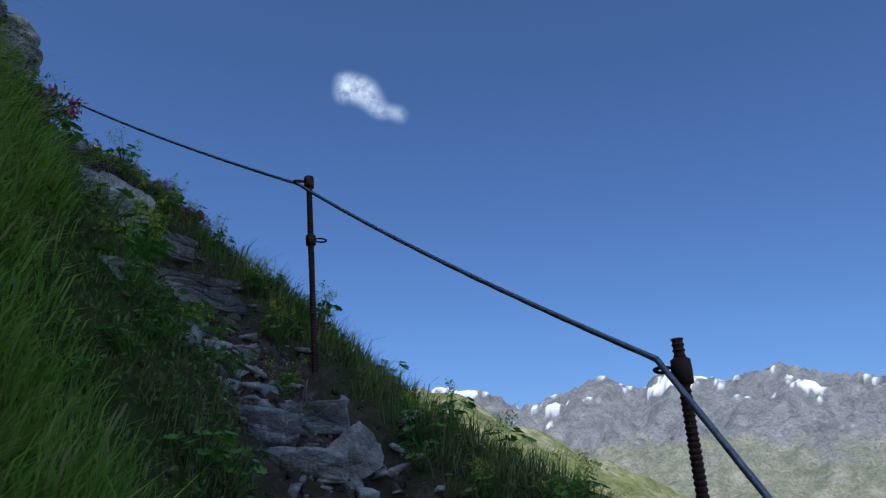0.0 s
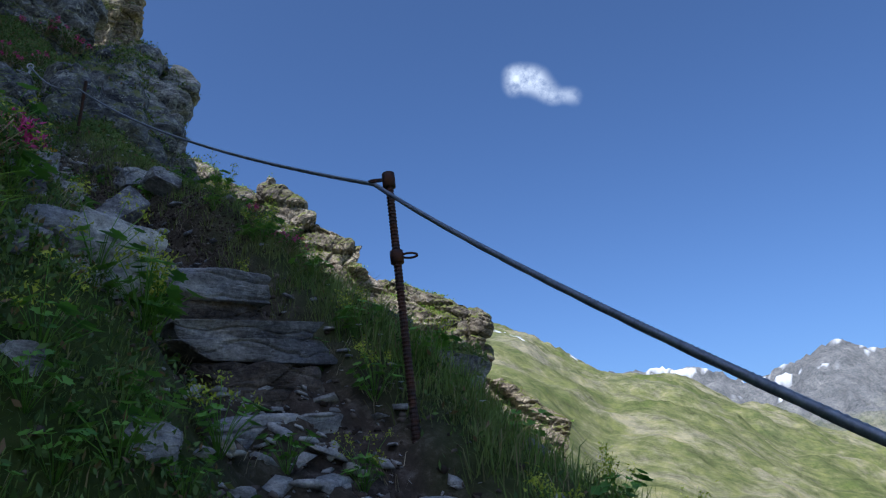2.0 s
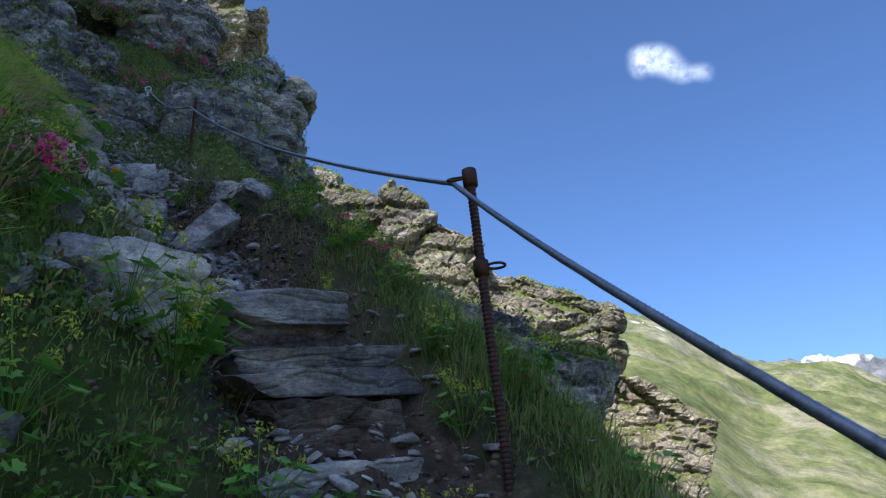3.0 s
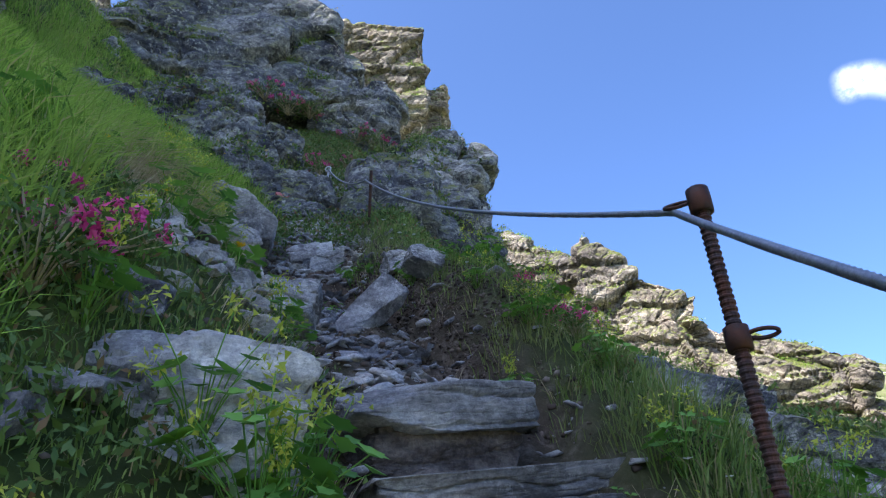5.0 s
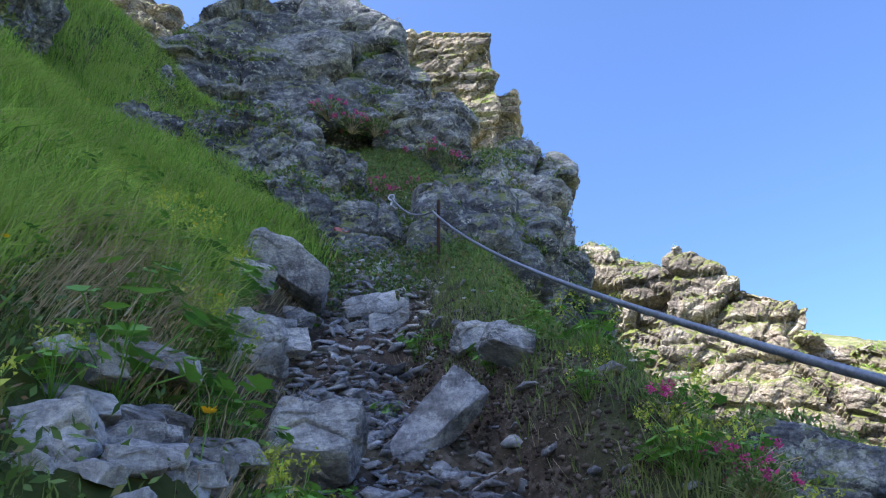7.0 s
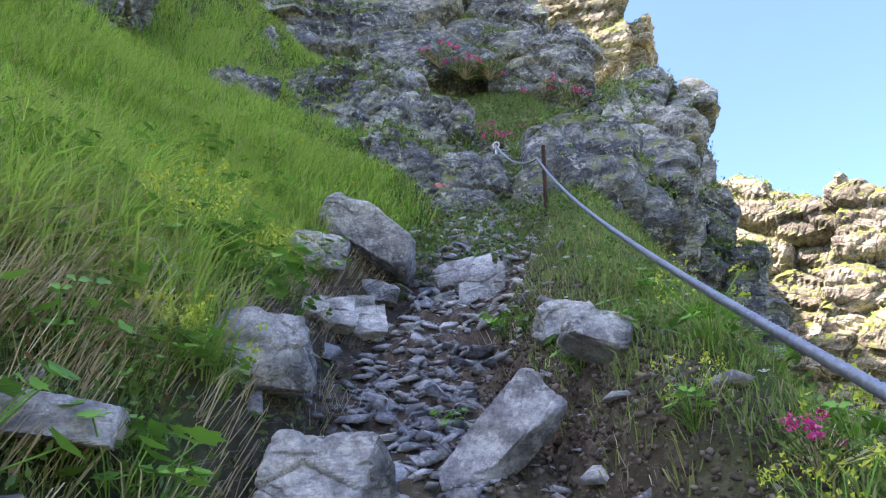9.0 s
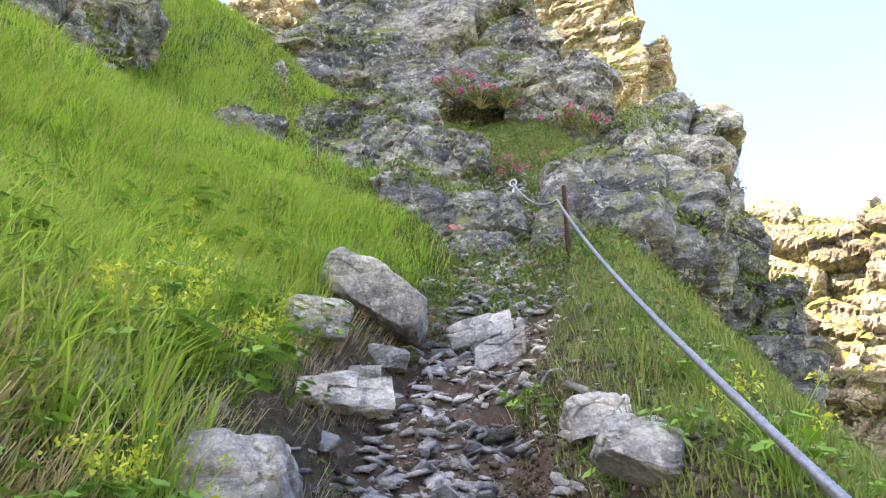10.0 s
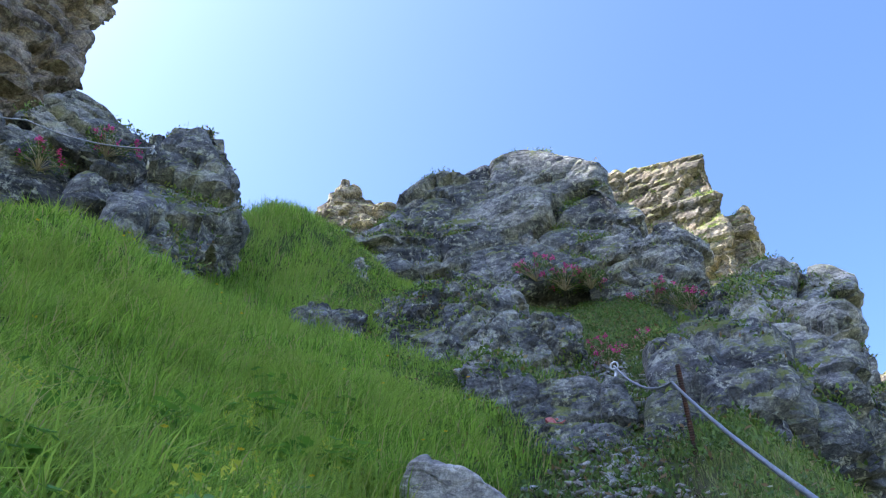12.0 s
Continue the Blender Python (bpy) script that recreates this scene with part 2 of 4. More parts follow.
def spaced(core0, core1, step, far0, far1):
    core = np.arange(core0, core1, step)
    out = []
    v, s = core1, step
    while v < far1:
        out.append(v)
        s *= 1.12
        v += s
    back = []
    v, s = core0 - step, step
    while v > far0:
        back.append(v)
        s *= 1.12
        v -= s
    return np.array(back[::-1] + list(core) + out)


XS, YS = spaced(-8.5, 1.8, 0.045, -45, 30), spaced(0.5, 8.2, 0.045, -40, 45)
gx, gy = [a.ravel() for a in np.meshgrid(XS, YS)]
gz, gsoil = relief(gx, gy)
hill_me = mesh("ground", np.stack([gx, gy, gz], -1), grid_faces(len(XS), len(YS)), GROUND, True)
hill_me.attributes.new("soil", "FLOAT", "POINT").data.foreach_set("value", gsoil.astype(np.float32))
tagged(new("ground", hill_me), "steep grassy hillside with a stony trodden path of dark soil", "ground", kind="structure")
GZ, GS = gz.reshape(len(YS), len(XS)), gsoil.reshape(len(YS), len(XS))


def height(x, y, table=None):
    """Bilinear height of the built hillside."""
    t = GZ if table is None else table
    i = np.clip(np.searchsorted(XS, x) - 1, 0, len(XS) - 2)
    j = np.clip(np.searchsorted(YS, y) - 1, 0, len(YS) - 2)
    u, v = (x - XS[i]) / (XS[i + 1] - XS[i]), (y - YS[j]) / (YS[j + 1] - YS[j])
    return (t[j, i] * (1 - u) + t[j, i + 1] * u) * (1 - v) + (t[j + 1, i] * (1 - u) + t[j + 1, i + 1] * u) * v


# ---- distance: green shoulder, valley, snowy range ----
def range_material():
    m, nt, b = material("alpine_range", 0.95, 0.1)
    pos = nt.nodes.new("ShaderNodeNewGeometry")
    sep = nt.nodes.new("ShaderNodeSeparateXYZ")
    nt.links.new(pos.outputs["Position"], sep.inputs[0])
    snow = nt.nodes.new("ShaderNodeAttribute")
    snow.attribute_name = "snow"
    # share of grey: bare scree, plus distance haze put into the colour
    bare = nt.nodes.new("ShaderNodeAttribute")
    bare.attribute_name = "bare"
    turf = ramp(nt, spot_noise(nt, 0.016, 10, 0.8), [(0.38, (0.12, 0.15, 0.045)), (0.5, (0.20, 0.21, 0.085)), (0.6, (0.34, 0.31, 0.20))])
    scree_haze = ramp(nt, spot_noise(nt, 0.012, 9, 0.75), [(0.35, (0.11, 0.115, 0.12)), (0.6, (0.22, 0.22, 0.22)), (0.75, (0.33, 0.32, 0.30))])
    c = mixed(nt, bare.outputs["Fac"], turf, scree_haze)
    c = mixed(nt, 0.85, c, ramp(nt, spot_noise(nt, 0.085, 9, 0.8), [(0.36, (0.45, 0.46, 0.48)), (0.5, (1, 1, 1)), (0.64, (1.5, 1.4, 1.25))]), "MULTIPLY")
    c = mixed(nt, snow.outputs["Fac"], c, (0.85, 0.87, 0.9))
    nt.links.new(c, b.inputs["Base Color"])
    bumped(nt, b, spot_noise(nt, 0.03, 9, 0.75), 0.6, 12.0)
    return m


def distant_range():
    az = np.radians(np.r_[np.arange(-180, -60, 4.0), np.arange(-60, -30, 1.0), np.arange(-30, 36, 0.22), np.arange(36, 180, 4.0)])
    rr = np.r_[np.geomspace(32, 300, 26), np.geomspace(320, 1100, 90), np.geomspace(1130, 4600, 130)]
    a, r = np.meshgrid(az, rr)
    d = np.degrees(a)
    near_az, near_el = [-180, -60, -40, -18, -14, -10.6, -7, -4.3, 0.5, 2.5, 5, 9.3, 17, 25, 40, 180], [3, 14, 18, 15.4, 13.2, 12.4, 10.3, 8.3, 7.9, 6.7, 5.2, 3.0, -0.4, -3.5, -6, -4]
    near = sum(np.interp(d + o, near_az, near_el) for o in np.linspace(-1.6, 1.6, 7)) / 7
    far = np.interp(d, [-180, -60, -20, 0, 4.2, 6.7, 9, 12.4, 15.1, 17.3, 19.5, 21.5, 22.8, 25.2, 26.5, 28.5, 31.3, 36, 60, 180], [6, 8, 8, 7.3, 7.2, 6.2, 6.9, 8.0, 6.9, 8.9, 8.1, 7.8, 8.1, 8.7, 8.0, 7.4, 7.6, 8, 7, 6])
    xs = [32, 120, 800, 1500, 2600, 4000, 4700]
    zs = [np.full_like(r, -30.0), np.full_like(r, -55.0) + np.clip(near, -3, 20) * 3, np.tan(np.radians(near)) * 800, np.tan(np.radians(near)) * 800 - 330 - 10 * np.clip(near - 6, 0, 9),
          np.full_like(r, 40.0), np.tan(np.radians(far)) * 4000, np.tan(np.radians(far)) * 4000 - 200]
    z = np.zeros_like(r)
    for k in range(6):
        u = np.clip((r - xs[k]) / (xs[k + 1] - xs[k]), 0, 1)
        inside = (r >= xs[k]) & (r <= xs[k + 1])
        z = np.where(inside, zs[k] + (zs[k + 1] - zs[k]) * u, z)
    x, y = r * np.sin(a), r * np.cos(a)
    p = np.stack([x.ravel(), y.ravel(), z.ravel()], -1)
    ridged = (1 - np.abs(fbm(p / 420, 6, 50, 0.55)))
    fine = 1 - np.abs(fbm(p / 70, 5, 60, 0.55))
    amp = np.interp(r.ravel(), [30, 200, 800, 1500, 3000, 4600], [1, 4, 20, 50, 110, 90])
    zz = p[:, 2] + amp * (ridged - 0.62) + np.interp(r.ravel(), [30, 200, 800, 4600], [0.5, 6.0, 13, 34]) * (fine - 0.7)
    p[:, 2] = zz
    snow_n = fbm(np.stack([p[:, 0], p[:, 1], zz * 2.5], -1) / 180, 5, 70, 0.6)
    snow = np.clip((snow_n + (zz - 400) / 300 - 0.62 + 1.2 * (fine - 0.75)) * 6, 0, 1) * (r.ravel() > 2600)
    patch = np.clip((fbm(p / 60, 4, 75) - 0.78) * 8, 0, 1) * (r.ravel() > 500) * (r.ravel() < 1000) * (zz > 115)
    # scree by height and noise; past 1500 m added grey imitates haze
    bare = np.clip((zz - 110) / 180 + 0.7 * fbm(p / 200, 4, 80), 0, 1) * np.interp(r.ravel(), [600, 900, 2200], [0.55, 0.65, 1.0]) + np.interp(r.ravel(), [1500, 2600], [0, 0.55])
    me = mesh("mountain_range", p, grid_faces(len(az), len(rr)), range_material(), True)
    me.attributes.new("snow", "FLOAT", "POINT").data.foreach_set("value", np.maximum(snow, patch).astype(np.float32))
    me.attributes.new("bare", "FLOAT", "POINT").data.foreach_set("value", bare.astype(np.float32))
    tagged(new("backdrop", me), "sunlit green alpine shoulder and snow-patched grey mountain range", "mountains", kind="structure")


distant_range()


# ---- rock ----
def cube_sphere(n):
    u = np.linspace(-1, 1, n)
    a, b = [v.ravel() for v in np.meshgrid(u, u)]
    one = np.ones_like(a)
    sides = [(a, b, one), (b, a, -one), (one, a, b), (-one, b, a), (b, one, a), (a, -one, b)]
    verts = np.concatenate([np.stack(s, -1) for s in sides])
    f = grid_faces(n, n)
    faces = np.concatenate([f + k * n * n for k in range(6)])
    _, first, back = np.unique(np.round(verts, 5), axis=0, return_index=True, return_inverse=True)
    return verts[first], back.ravel()[faces]


def hewn(n, dice, corners=9, soft=34, tilt=0.10):
    """A unit block bounded by slightly skewed planes with broken-off corners: points, their outward ways, faces."""
    v, f = cube_sphere(n)
    way = v / np.linalg.norm(v, axis=1)[:, None]
    planes = []
    for axis in range(3):
        for sign in (-1, 1):
            q = dice.normal(0, tilt, 3)
            q[axis] = sign
            planes.append((q / np.linalg.norm(q), 1 - tilt * dice.uniform(0.0, 1.2)))
    for k in range(corners):
        q = dice.choice((-1, 1), 3) * dice.uniform(0.15, 1.0, 3)
        q /= np.linalg.norm(q)
        planes.append((q, np.abs(q).sum() * dice.uniform(0.62, 0.86)))
    q = np.array([p[0] for p in planes])
    pull = (np.clip(way @ q.T, 1e-6, None) / np.array([p[1] for p in planes])[None]) ** soft
    out = pull @ q
    return way * pull.sum(1)[:, None] ** (-1 / soft), out / np.linalg.norm(out, axis=1)[:, None], f


def strata(p, bed, thick, k):
    """Bedding: layers that stand proud or recede by turns, with a sharp groove between them."""
    bed = np.array(bed, float) / np.linalg.norm(bed)
    u = (p @ bed) / thick + 0.55 * vnoise(p * 0.35 / thick, k) + 0.12 * vnoise(p * 1.6 / thick, k + 1)
    i = np.floor(u)
    fr = u - i
    side = np.cross(bed, (0.3, 0.8, 0.2))
    run = np.floor((p @ side) * 0.5 / thick + 3.0 * hashed(i, i * 0, i * 0, k + 3))
    proud = 0.65 * hashed(i, i * 0, i * 0, k + 5) + 0.35 * hashed(i, run, i * 0, k + 7) - 0.5
    return proud - 0.45 * np.exp(-(np.minimum(fr, 1 - fr) / 0.07) ** 2)


def rock_block(centre, half, turn=(0, 0, 0), step=0.08, seed=0, joints=((1.1, 0.30), (0.42, 0.12), (0.15, 0.045)), bed=None, corners=9, tilt=0.10, taper=0.0, cap=120):
    """A broken block of rock: a skewed body, cut by jointed facets at several sizes and by its bedding."""
    half = np.array(half, float)
    n = int(np.clip(2 * half.max() / step, 8, cap))
    dice = np.random.default_rng(seed)
    v, out, f = hewn(n, dice, corners, 34, tilt)
    rot = np.array(Euler([radians(t) for t in turn]).to_matrix())
    v = v * (1 - taper * (v[:, 2:3] * 0.5 + 0.5) * np.array([1, 1, 0]))
    p = v * half
    spin = np.array(Euler(dice.uniform(-0.6, 0.6, 3)).to_matrix())
    nrm = out / half
    nrm /= np.linalg.norm(nrm, axis=1)[:, None]
    s = np.array([0.75, 0.95, 1.45])
    off = np.zeros(len(p))
    for k, (size, depth) in enumerate(joints):
        off += depth * (1.0, 0.75, 0.4)[k] * facets((p @ spin.T) * s / size + seed * 7.3, seed * 13 + k * 17)
    if bed:
        way, thick, depth = bed
        w = p @ rot.T + np.array(centre)
        off += depth * strata(w, way, thick, 400) + 0.25 * depth * strata(w, way, thick * 0.31, 430)
    p = p + nrm * off[:, None]
    return p @ rot.T + np.array(centre), f


LEDGES = []


def outcrop(label, blocks, mat, seed=1, **shape):
    """A crag: an empty at its foot that carries its blocks."""
    thing = tagged(new("rock_outcrop"), label, "rock")
    foot = np.array(blocks[0][0]) - (0, 0, blocks[0][1][2])
    thing.location = foot
    for k, (centre, half, turn) in enumerate(blocks):
        v, f = rock_block(centre, half, turn, seed=seed + k, **shape)
        part("rock_block", mesh("rock_block", v - foot, f, mat), thing)
        up = np.cross(v[f[:, 2]] - v[f[:, 0]], v[f[:, 3]] - v[f[:, 1]]) / 2
        area = np.linalg.norm(up, axis=1) + 1e-9
        keep = up[:, 2] / area > 0.45
        LEDGES.append((v[f[keep]].mean(1), up[keep] / area[keep, None], area[keep], mat))
    return thing


outcrop("dark grey lichened crag above the grass slope", [
    ((-9.68, 3.31, 9.83), (0.67, 0.80, 1.59), (-12, 6, 96)),
    ((-10.24, 0.73, 9.91), (1.91, 1.20, 1.12), (0, 8, 113)),
    ((-9.51, 2.68, 9.39), (0.49, 0.50, 0.86), (-10, 10, 101)),
    ((-10.32, 2.19, 11.10), (1.06, 0.90, 0.49), (0, 12, 104)),
], ROCK, seed=3, step=0.06, bed=((0.5, -0.3, 0.8), 0.55, 0.09))
outcrop("towering reddish grey cliff behind the crag", [
    ((-14.63, -4.59, 17.66), (4.40, 2.50, 5.95), (0, 0, 125)),
    ((-15.77, -2.42, 15.32), (3.22, 1.50, 2.51), (0, 4, 115)),
], RUST, seed=9, step=0.12, corners=3, bed=((0.2, 0.1, 1), 0.9, 0.5), joints=((2.2, 0.7), (0.8, 0.3), (0.3, 0.1)))
outcrop("great shaded slab of grey rock crowning the slope", [
    ((-13.17, 4.52, 10.56), (0.64, 0.60, 1.79), (0, 0, 89)),
    ((-14.99, 5.38, 12.0), (1.33, 0.80, 3.0), (-10, 0, 85)),
    ((-13.75, 10.83, 14.39), (2.07, 1.30, 2.5), (-14, -12, 64)),
    ((-14.64, 8.80, 13.93), (1.78, 1.30, 2.08), (-14, -20, 74)),
    ((-14.37, 6.83, 12.49), (1.34, 0.90, 1.28), (-10, -15, 80)),
], ROCK, seed=14, step=0.07, bed=((0.55, -0.45, 0.7), 0.8, 0.10), joints=((2.2, 0.42), (0.8, 0.15), (0.25, 0.05)))
outcrop("distant sunlit golden summit with dry turf", [
    ((-33.97, 10.27, 28.4), (3.9, 3.00, 4.15), (0, 6, 79)),
], GOLD, seed=47, step=0.2, taper=0.6, bed=((0.15, -0.3, 1), 0.8, 0.5), joints=((2.0, 0.6), (0.8, 0.25)))
outcrop("sunlit ochre layered cliff on the skyline", [
    ((-23.23, 21.00, 20.7), (3.3, 2.50, 5.09), (0, 0, 52)),
    ((-22.05, 22.5, 20.35), (3.0, 2.20, 3.78), (0, 4, 47)),
    ((-20.9, 23.6, 17.9), (2.2, 2.00, 3.29), (0, 5, 43)),
], GOLD, seed=41, step=0.1, corners=3, bed=((0.15, -0.1, 1), 0.6, 0.30), joints=((2.2, 0.4), (0.8, 0.14), (0.25, 0.05)))
outcrop("grey rock shelf beside the great slab", [
    ((-12.07, 12.25, 11.92), (1.17, 0.90, 1.47), (-10, 6, 51)),
    ((-10.60, 12.99, 10.36), (0.87, 0.80, 1.22), (0, 8, 44)),
], ROCK, seed=17, step=0.06, bed=((0.3, -0.2, 0.9), 0.5, 0.09), joints=((0.9, 0.2), (0.35, 0.1), (0.14, 0.04)))
outcrop("jutting grey buttress with an overhanging nose", [
    ((-9.92, 13.36, 8.69), (0.82, 1.00, 2.39), (0, 0, 41)),
    ((-7.54, 10.37, 7.81), (0.69, 0.70, 1.49), (-25, 8, 43)),
    ((-8.43, 12.43, 6.09), (0.57, 0.90, 2.32), (0, 0, 40)),
    ((-6.61, 8.48, 6.64), (0.56, 0.50, 1.17), (-30, 10, 48)),
    ((-6.56, 8.53, 5.82), (0.52, 0.50, 0.98), (-30, 22, 46)),
    ((-8.07, 11.89, 5.65), (0.65, 0.80, 1.58), (-5, 5, 40)),
], ROCK, seed=33, step=0.055, bed=((0.35, -0.3, 0.85), 0.6, 0.09), joints=((1.4, 0.34), (0.5, 0.12), (0.17, 0.04)))
outcrop("jointed grey rock ribs rising out of turf", [
    ((-9.19, 6.79, 8.72), (0.72, 0.35, 0.75), (-14, -12, 72)),
    ((-9.34, 7.20, 8.81), (0.72, 0.35, 0.82), (-14, 12, 68)),
    ((-11.50, 5.68, 10.44), (0.69, 0.40, 0.78), (-12, -5, 82)),
    ((-9.00, 5.31, 8.22), (0.37, 0.25, 0.57), (-12, 20, 81)),
    ((-8.87, 7.87, 8.34), (0.54, 0.30, 0.57), (-12, 0, 63)),
    ((-8.59, 6.20, 7.86), (0.34, 0.20, 0.39), (-10, 0, 74)),
], ROCK, seed=21, step=0.04, bed=((0.6, -0.5, 0.6), 0.3, 0.06), joints=((0.6, 0.2), (0.25, 0.1), (0.1, 0.035)))
marked_rock = outcrop("pale grey rock with a red paint mark", [
    ((-7.52, 6.76, 6.88), (0.33, 0.28, 0.58), (-14, -10, 67)),
    ((-7.21, 7.36, 6.70), (0.50, 0.32, 0.53), (-16, 10, 59)),
    ((-6.77, 8.14, 6.71), (0.27, 0.22, 0.38), (-15, 0, 52)),
], ROCK, seed=27, step=0.03, bed=((0.6, -0.5, 0.6), 0.22, 0.035), joints=((0.6, 0.09), (0.17, 0.06), (0.07, 0.02)))
outcrop("sunlit ochre rock spur with turf ledges", [
    ((-11.47, 19.36, 6.78), (2.01, 1.80, 4.35), (-8, 0, 34)),
    ((-9.93, 19.29, 5.6), (1.93, 1.60, 3.97), (-8, 14, 28)),
    ((-8.31, 20.01, 4.35), (1.72, 1.60, 3.69), (-8, 20, 21)),
    ((-6.87, 21.05, 3.7), (1.9, 1.80, 3.7), (0, 20, 16)),
    ((-4.93, 20.89, 1.42), (1.80, 1.30, 3.01), (0, 22, 12)),
], GOLD, seed=52, step=0.075, corners=5, bed=((0.22, -0.05, 1), 0.5, 0.24), joints=((2.0, 0.42), (0.7, 0.13), (0.25, 0.04)))
outcrop("dark lichened rock below the path", [
    ((-3.41, 9.10, 3.32), (0.84, 0.60, 0.79), (-10, 14, 25)),
    ((-2.46, 9.38, 2.76), (0.64, 0.60, 0.73), (0, 18, 16)),
], ROCK, seed=61, step=0.035, joints=((0.7, 0.14), (0.3, 0.06), (0.1, 0.025)))
# added sun blocker, out of view: its top edge sets where shade ends
outcrop("unseen tall rock block added to shade the slope", [((-19.0, -69.6, 43), (17, 12, 61.4), (0, 0, 168.7))], ROCK, seed=71, step=0.8, corners=0, tilt=0.0, joints=((6, 1.2), (2.5, 0.6)))


# ---- cable hand-rail ----
def metal(name, base, rough, rust=0.0):
    m, nt, b = material(name, rough, 0.5)
    c = ramp(nt, spot_noise(nt, 60, 6, 0.7), [(0.35, tuple(0.6 * v for v in base)), (0.6, base)])
    if rust:
        c = mixed(nt, ramp(nt, spot_noise(nt, 18, 6, 0.7), [(0.42, (0, 0, 0)), (0.6, (rust,) * 3)]), c, (0.11, 0.045, 0.025))
    nt.links.new(c, b.inputs["Base Color"])
    b.inputs["Metallic"].default_value = 0.75
    bumped(nt, b, spot_noise(nt, 150, 5, 0.7), 0.4, 0.002)
    return m


STEEL = metal("rusty_steel", (0.07, 0.05, 0.045), 0.65, 0.8)
WIRE = metal("galvanised_wire", (0.32, 0.34, 0.37), 0.45)


def tube(points, radius, sides=10, lobes=0, pitch=0.09, depth=0.12, caps=True):
    """Verts and faces of a tube along points; lobes: twisted strands."""
    pts = np.array(points, float)
    t = np.gradient(pts, axis=0)
    t /= np.linalg.norm(t, axis=1)[:, None]
    ref = np.array([0, 0, 1.0]) if abs(t[0, 2]) < 0.9 else np.array([1.0, 0, 0])
    a = np.cross(t, ref)
    a /= np.linalg.norm(a, axis=1)[:, None]
    b = np.cross(t, a)
    run = np.r_[0, np.cumsum(np.linalg.norm(np.diff(pts, axis=0), axis=1))]
    th = np.arange(sides) / sides * 2 * np.pi
    rad = radius * np.ones((len(pts), sides)) if np.isscalar(radius) else np.array(radius)[:, None] * np.ones((1, sides))
    if lobes:
        rad = rad * (1 + depth * np.cos(lobes * (th[None] + run[:, None] / pitch * 2 * np.pi)))
    v = pts[:, None] + rad[..., None] * (np.cos(th)[None, :, None] * a[:, None] + np.sin(th)[None, :, None] * b[:, None])
    faces = []
    for i in range(len(pts) - 1):
        for k in range(sides):
            q = (k + 1) % sides
            faces.append((i * sides + k, i * sides + q, (i + 1) * sides + q, (i + 1) * sides + k))
    if caps:
        faces += [tuple(range(sides))[::-1], tuple((len(pts) - 1) * sides + k for k in range(sides))]
    return v.reshape(-1, 3), faces


def hanging(a, b, sag, step):
    a, b = np.array(a), np.array(b)
    n = max(int(np.linalg.norm(b - a) / step), 4)
    u = np.linspace(0, 1, n)[:, None]
    return a + (b - a) * u - np.array([0, 0, 1.0]) * sag * 4 * u * (1 - u)


def ring_points(c, ax, ay, rx, ry, n=22):
    th = np.linspace(0, 2 * np.pi, n)
    return np.array(c) + np.cos(th)[:, None] * rx * np.array(ax) + np.sin(th)[:, None] * ry * np.array(ay)


def rail_post(foot, top, rings, cap=True, lower_ring=True, drop=0.035):
    """Ribbed reinforcing-bar post with welded sleeves that carry wire eyes."""
    foot, top = np.array(foot, float), np.array(top, float)
    thing = tagged(new("rail_post"), "rusty ribbed steel bar post with welded cable eyes, set in turf", "post", group="cable hand-rail posts")
    thing.location = foot
    axis = top - foot
    length = np.linalg.norm(axis)
    axis = axis / length
    n = int(length / 0.0035)
    s = np.linspace(0, length, n)
    rib = 0.0162 + 0.003 * (np.sin(s / 0.0175 * 2 * np.pi) > 0.1)
    v, f = tube(s[:, None] * axis[None], rib, 12)
    part("bar", mesh("bar", v, f, STEEL), thing)
    for at, big in ([(length - drop, True)] if cap else []) + ([(length - 0.43, False)] if lower_ring else []):
        prof = np.array([-0.045, -0.042, 0.0, 0.03, 0.036]) * (1.0 if big else 0.8)
        rads = np.array([0.022, 0.030, 0.031, 0.030, 0.021])
        v, f = tube((at + prof)[:, None] * axis[None], rads, 14)
        sleeve = part("sleeve", mesh("sleeve", v, f, STEEL, True), thing)
        side = np.array(rings) * (1 if big else -1)
        c = axis * at + side * 0.062
        v, f = tube(ring_points(c, side, np.cross(side, axis) * 0.25 + axis * 0.3, 0.038, 0.03), 0.0055, 8, caps=False)
        part("eye", mesh("eye", v, f, STEEL, True), sleeve)
    return thing


P1, P2, P3 = (0.685, 2.39, 1.85), (-0.863, 4.348, 3.289), (-5.66, 7.32, 6.6)
rail_post((0.74, 2.36, 0.55), P1, (-0.8, 0.1, 0), True, False, 0.095)
rail_post((-0.73, 4.25, 1.85), P2, (-0.9, -0.2, 0))
rail_post((-5.84, 7.44, 5.7), P3, (-0.8, -0.3, 0.1), False, False)
rail_post((1.06, 0.74, -0.9), (1.04, 0.77, 0.33), (-0.8, 0.1, 0), True, False)


def cable(points, label):
    pts = np.concatenate(points)
    v, f = tube(pts, 0.0095, 12, 6, 0.1, 0.13)
    ob = new("wire_cable", mesh("wire_cable", v, f, WIRE, True))
    return tagged(ob, label, "cable", group="cable hand-rail")


E1, E2, E3 = (0.62, 2.40, 1.79), (-0.925, 4.33, 3.235), (-5.72, 7.29, 6.49)
cable([hanging((1.0, 0.8, 0.28), E1, 0.0, 0.008)], "twisted steel wire cable running down to the lower post")
cable([hanging(E1, E2, 0.035, 0.008)], "twisted steel wire cable sagging between two posts")
cable([hanging(E2, E3, 0.14, 0.008)], "twisted steel wire cable sagging across the grass bank")
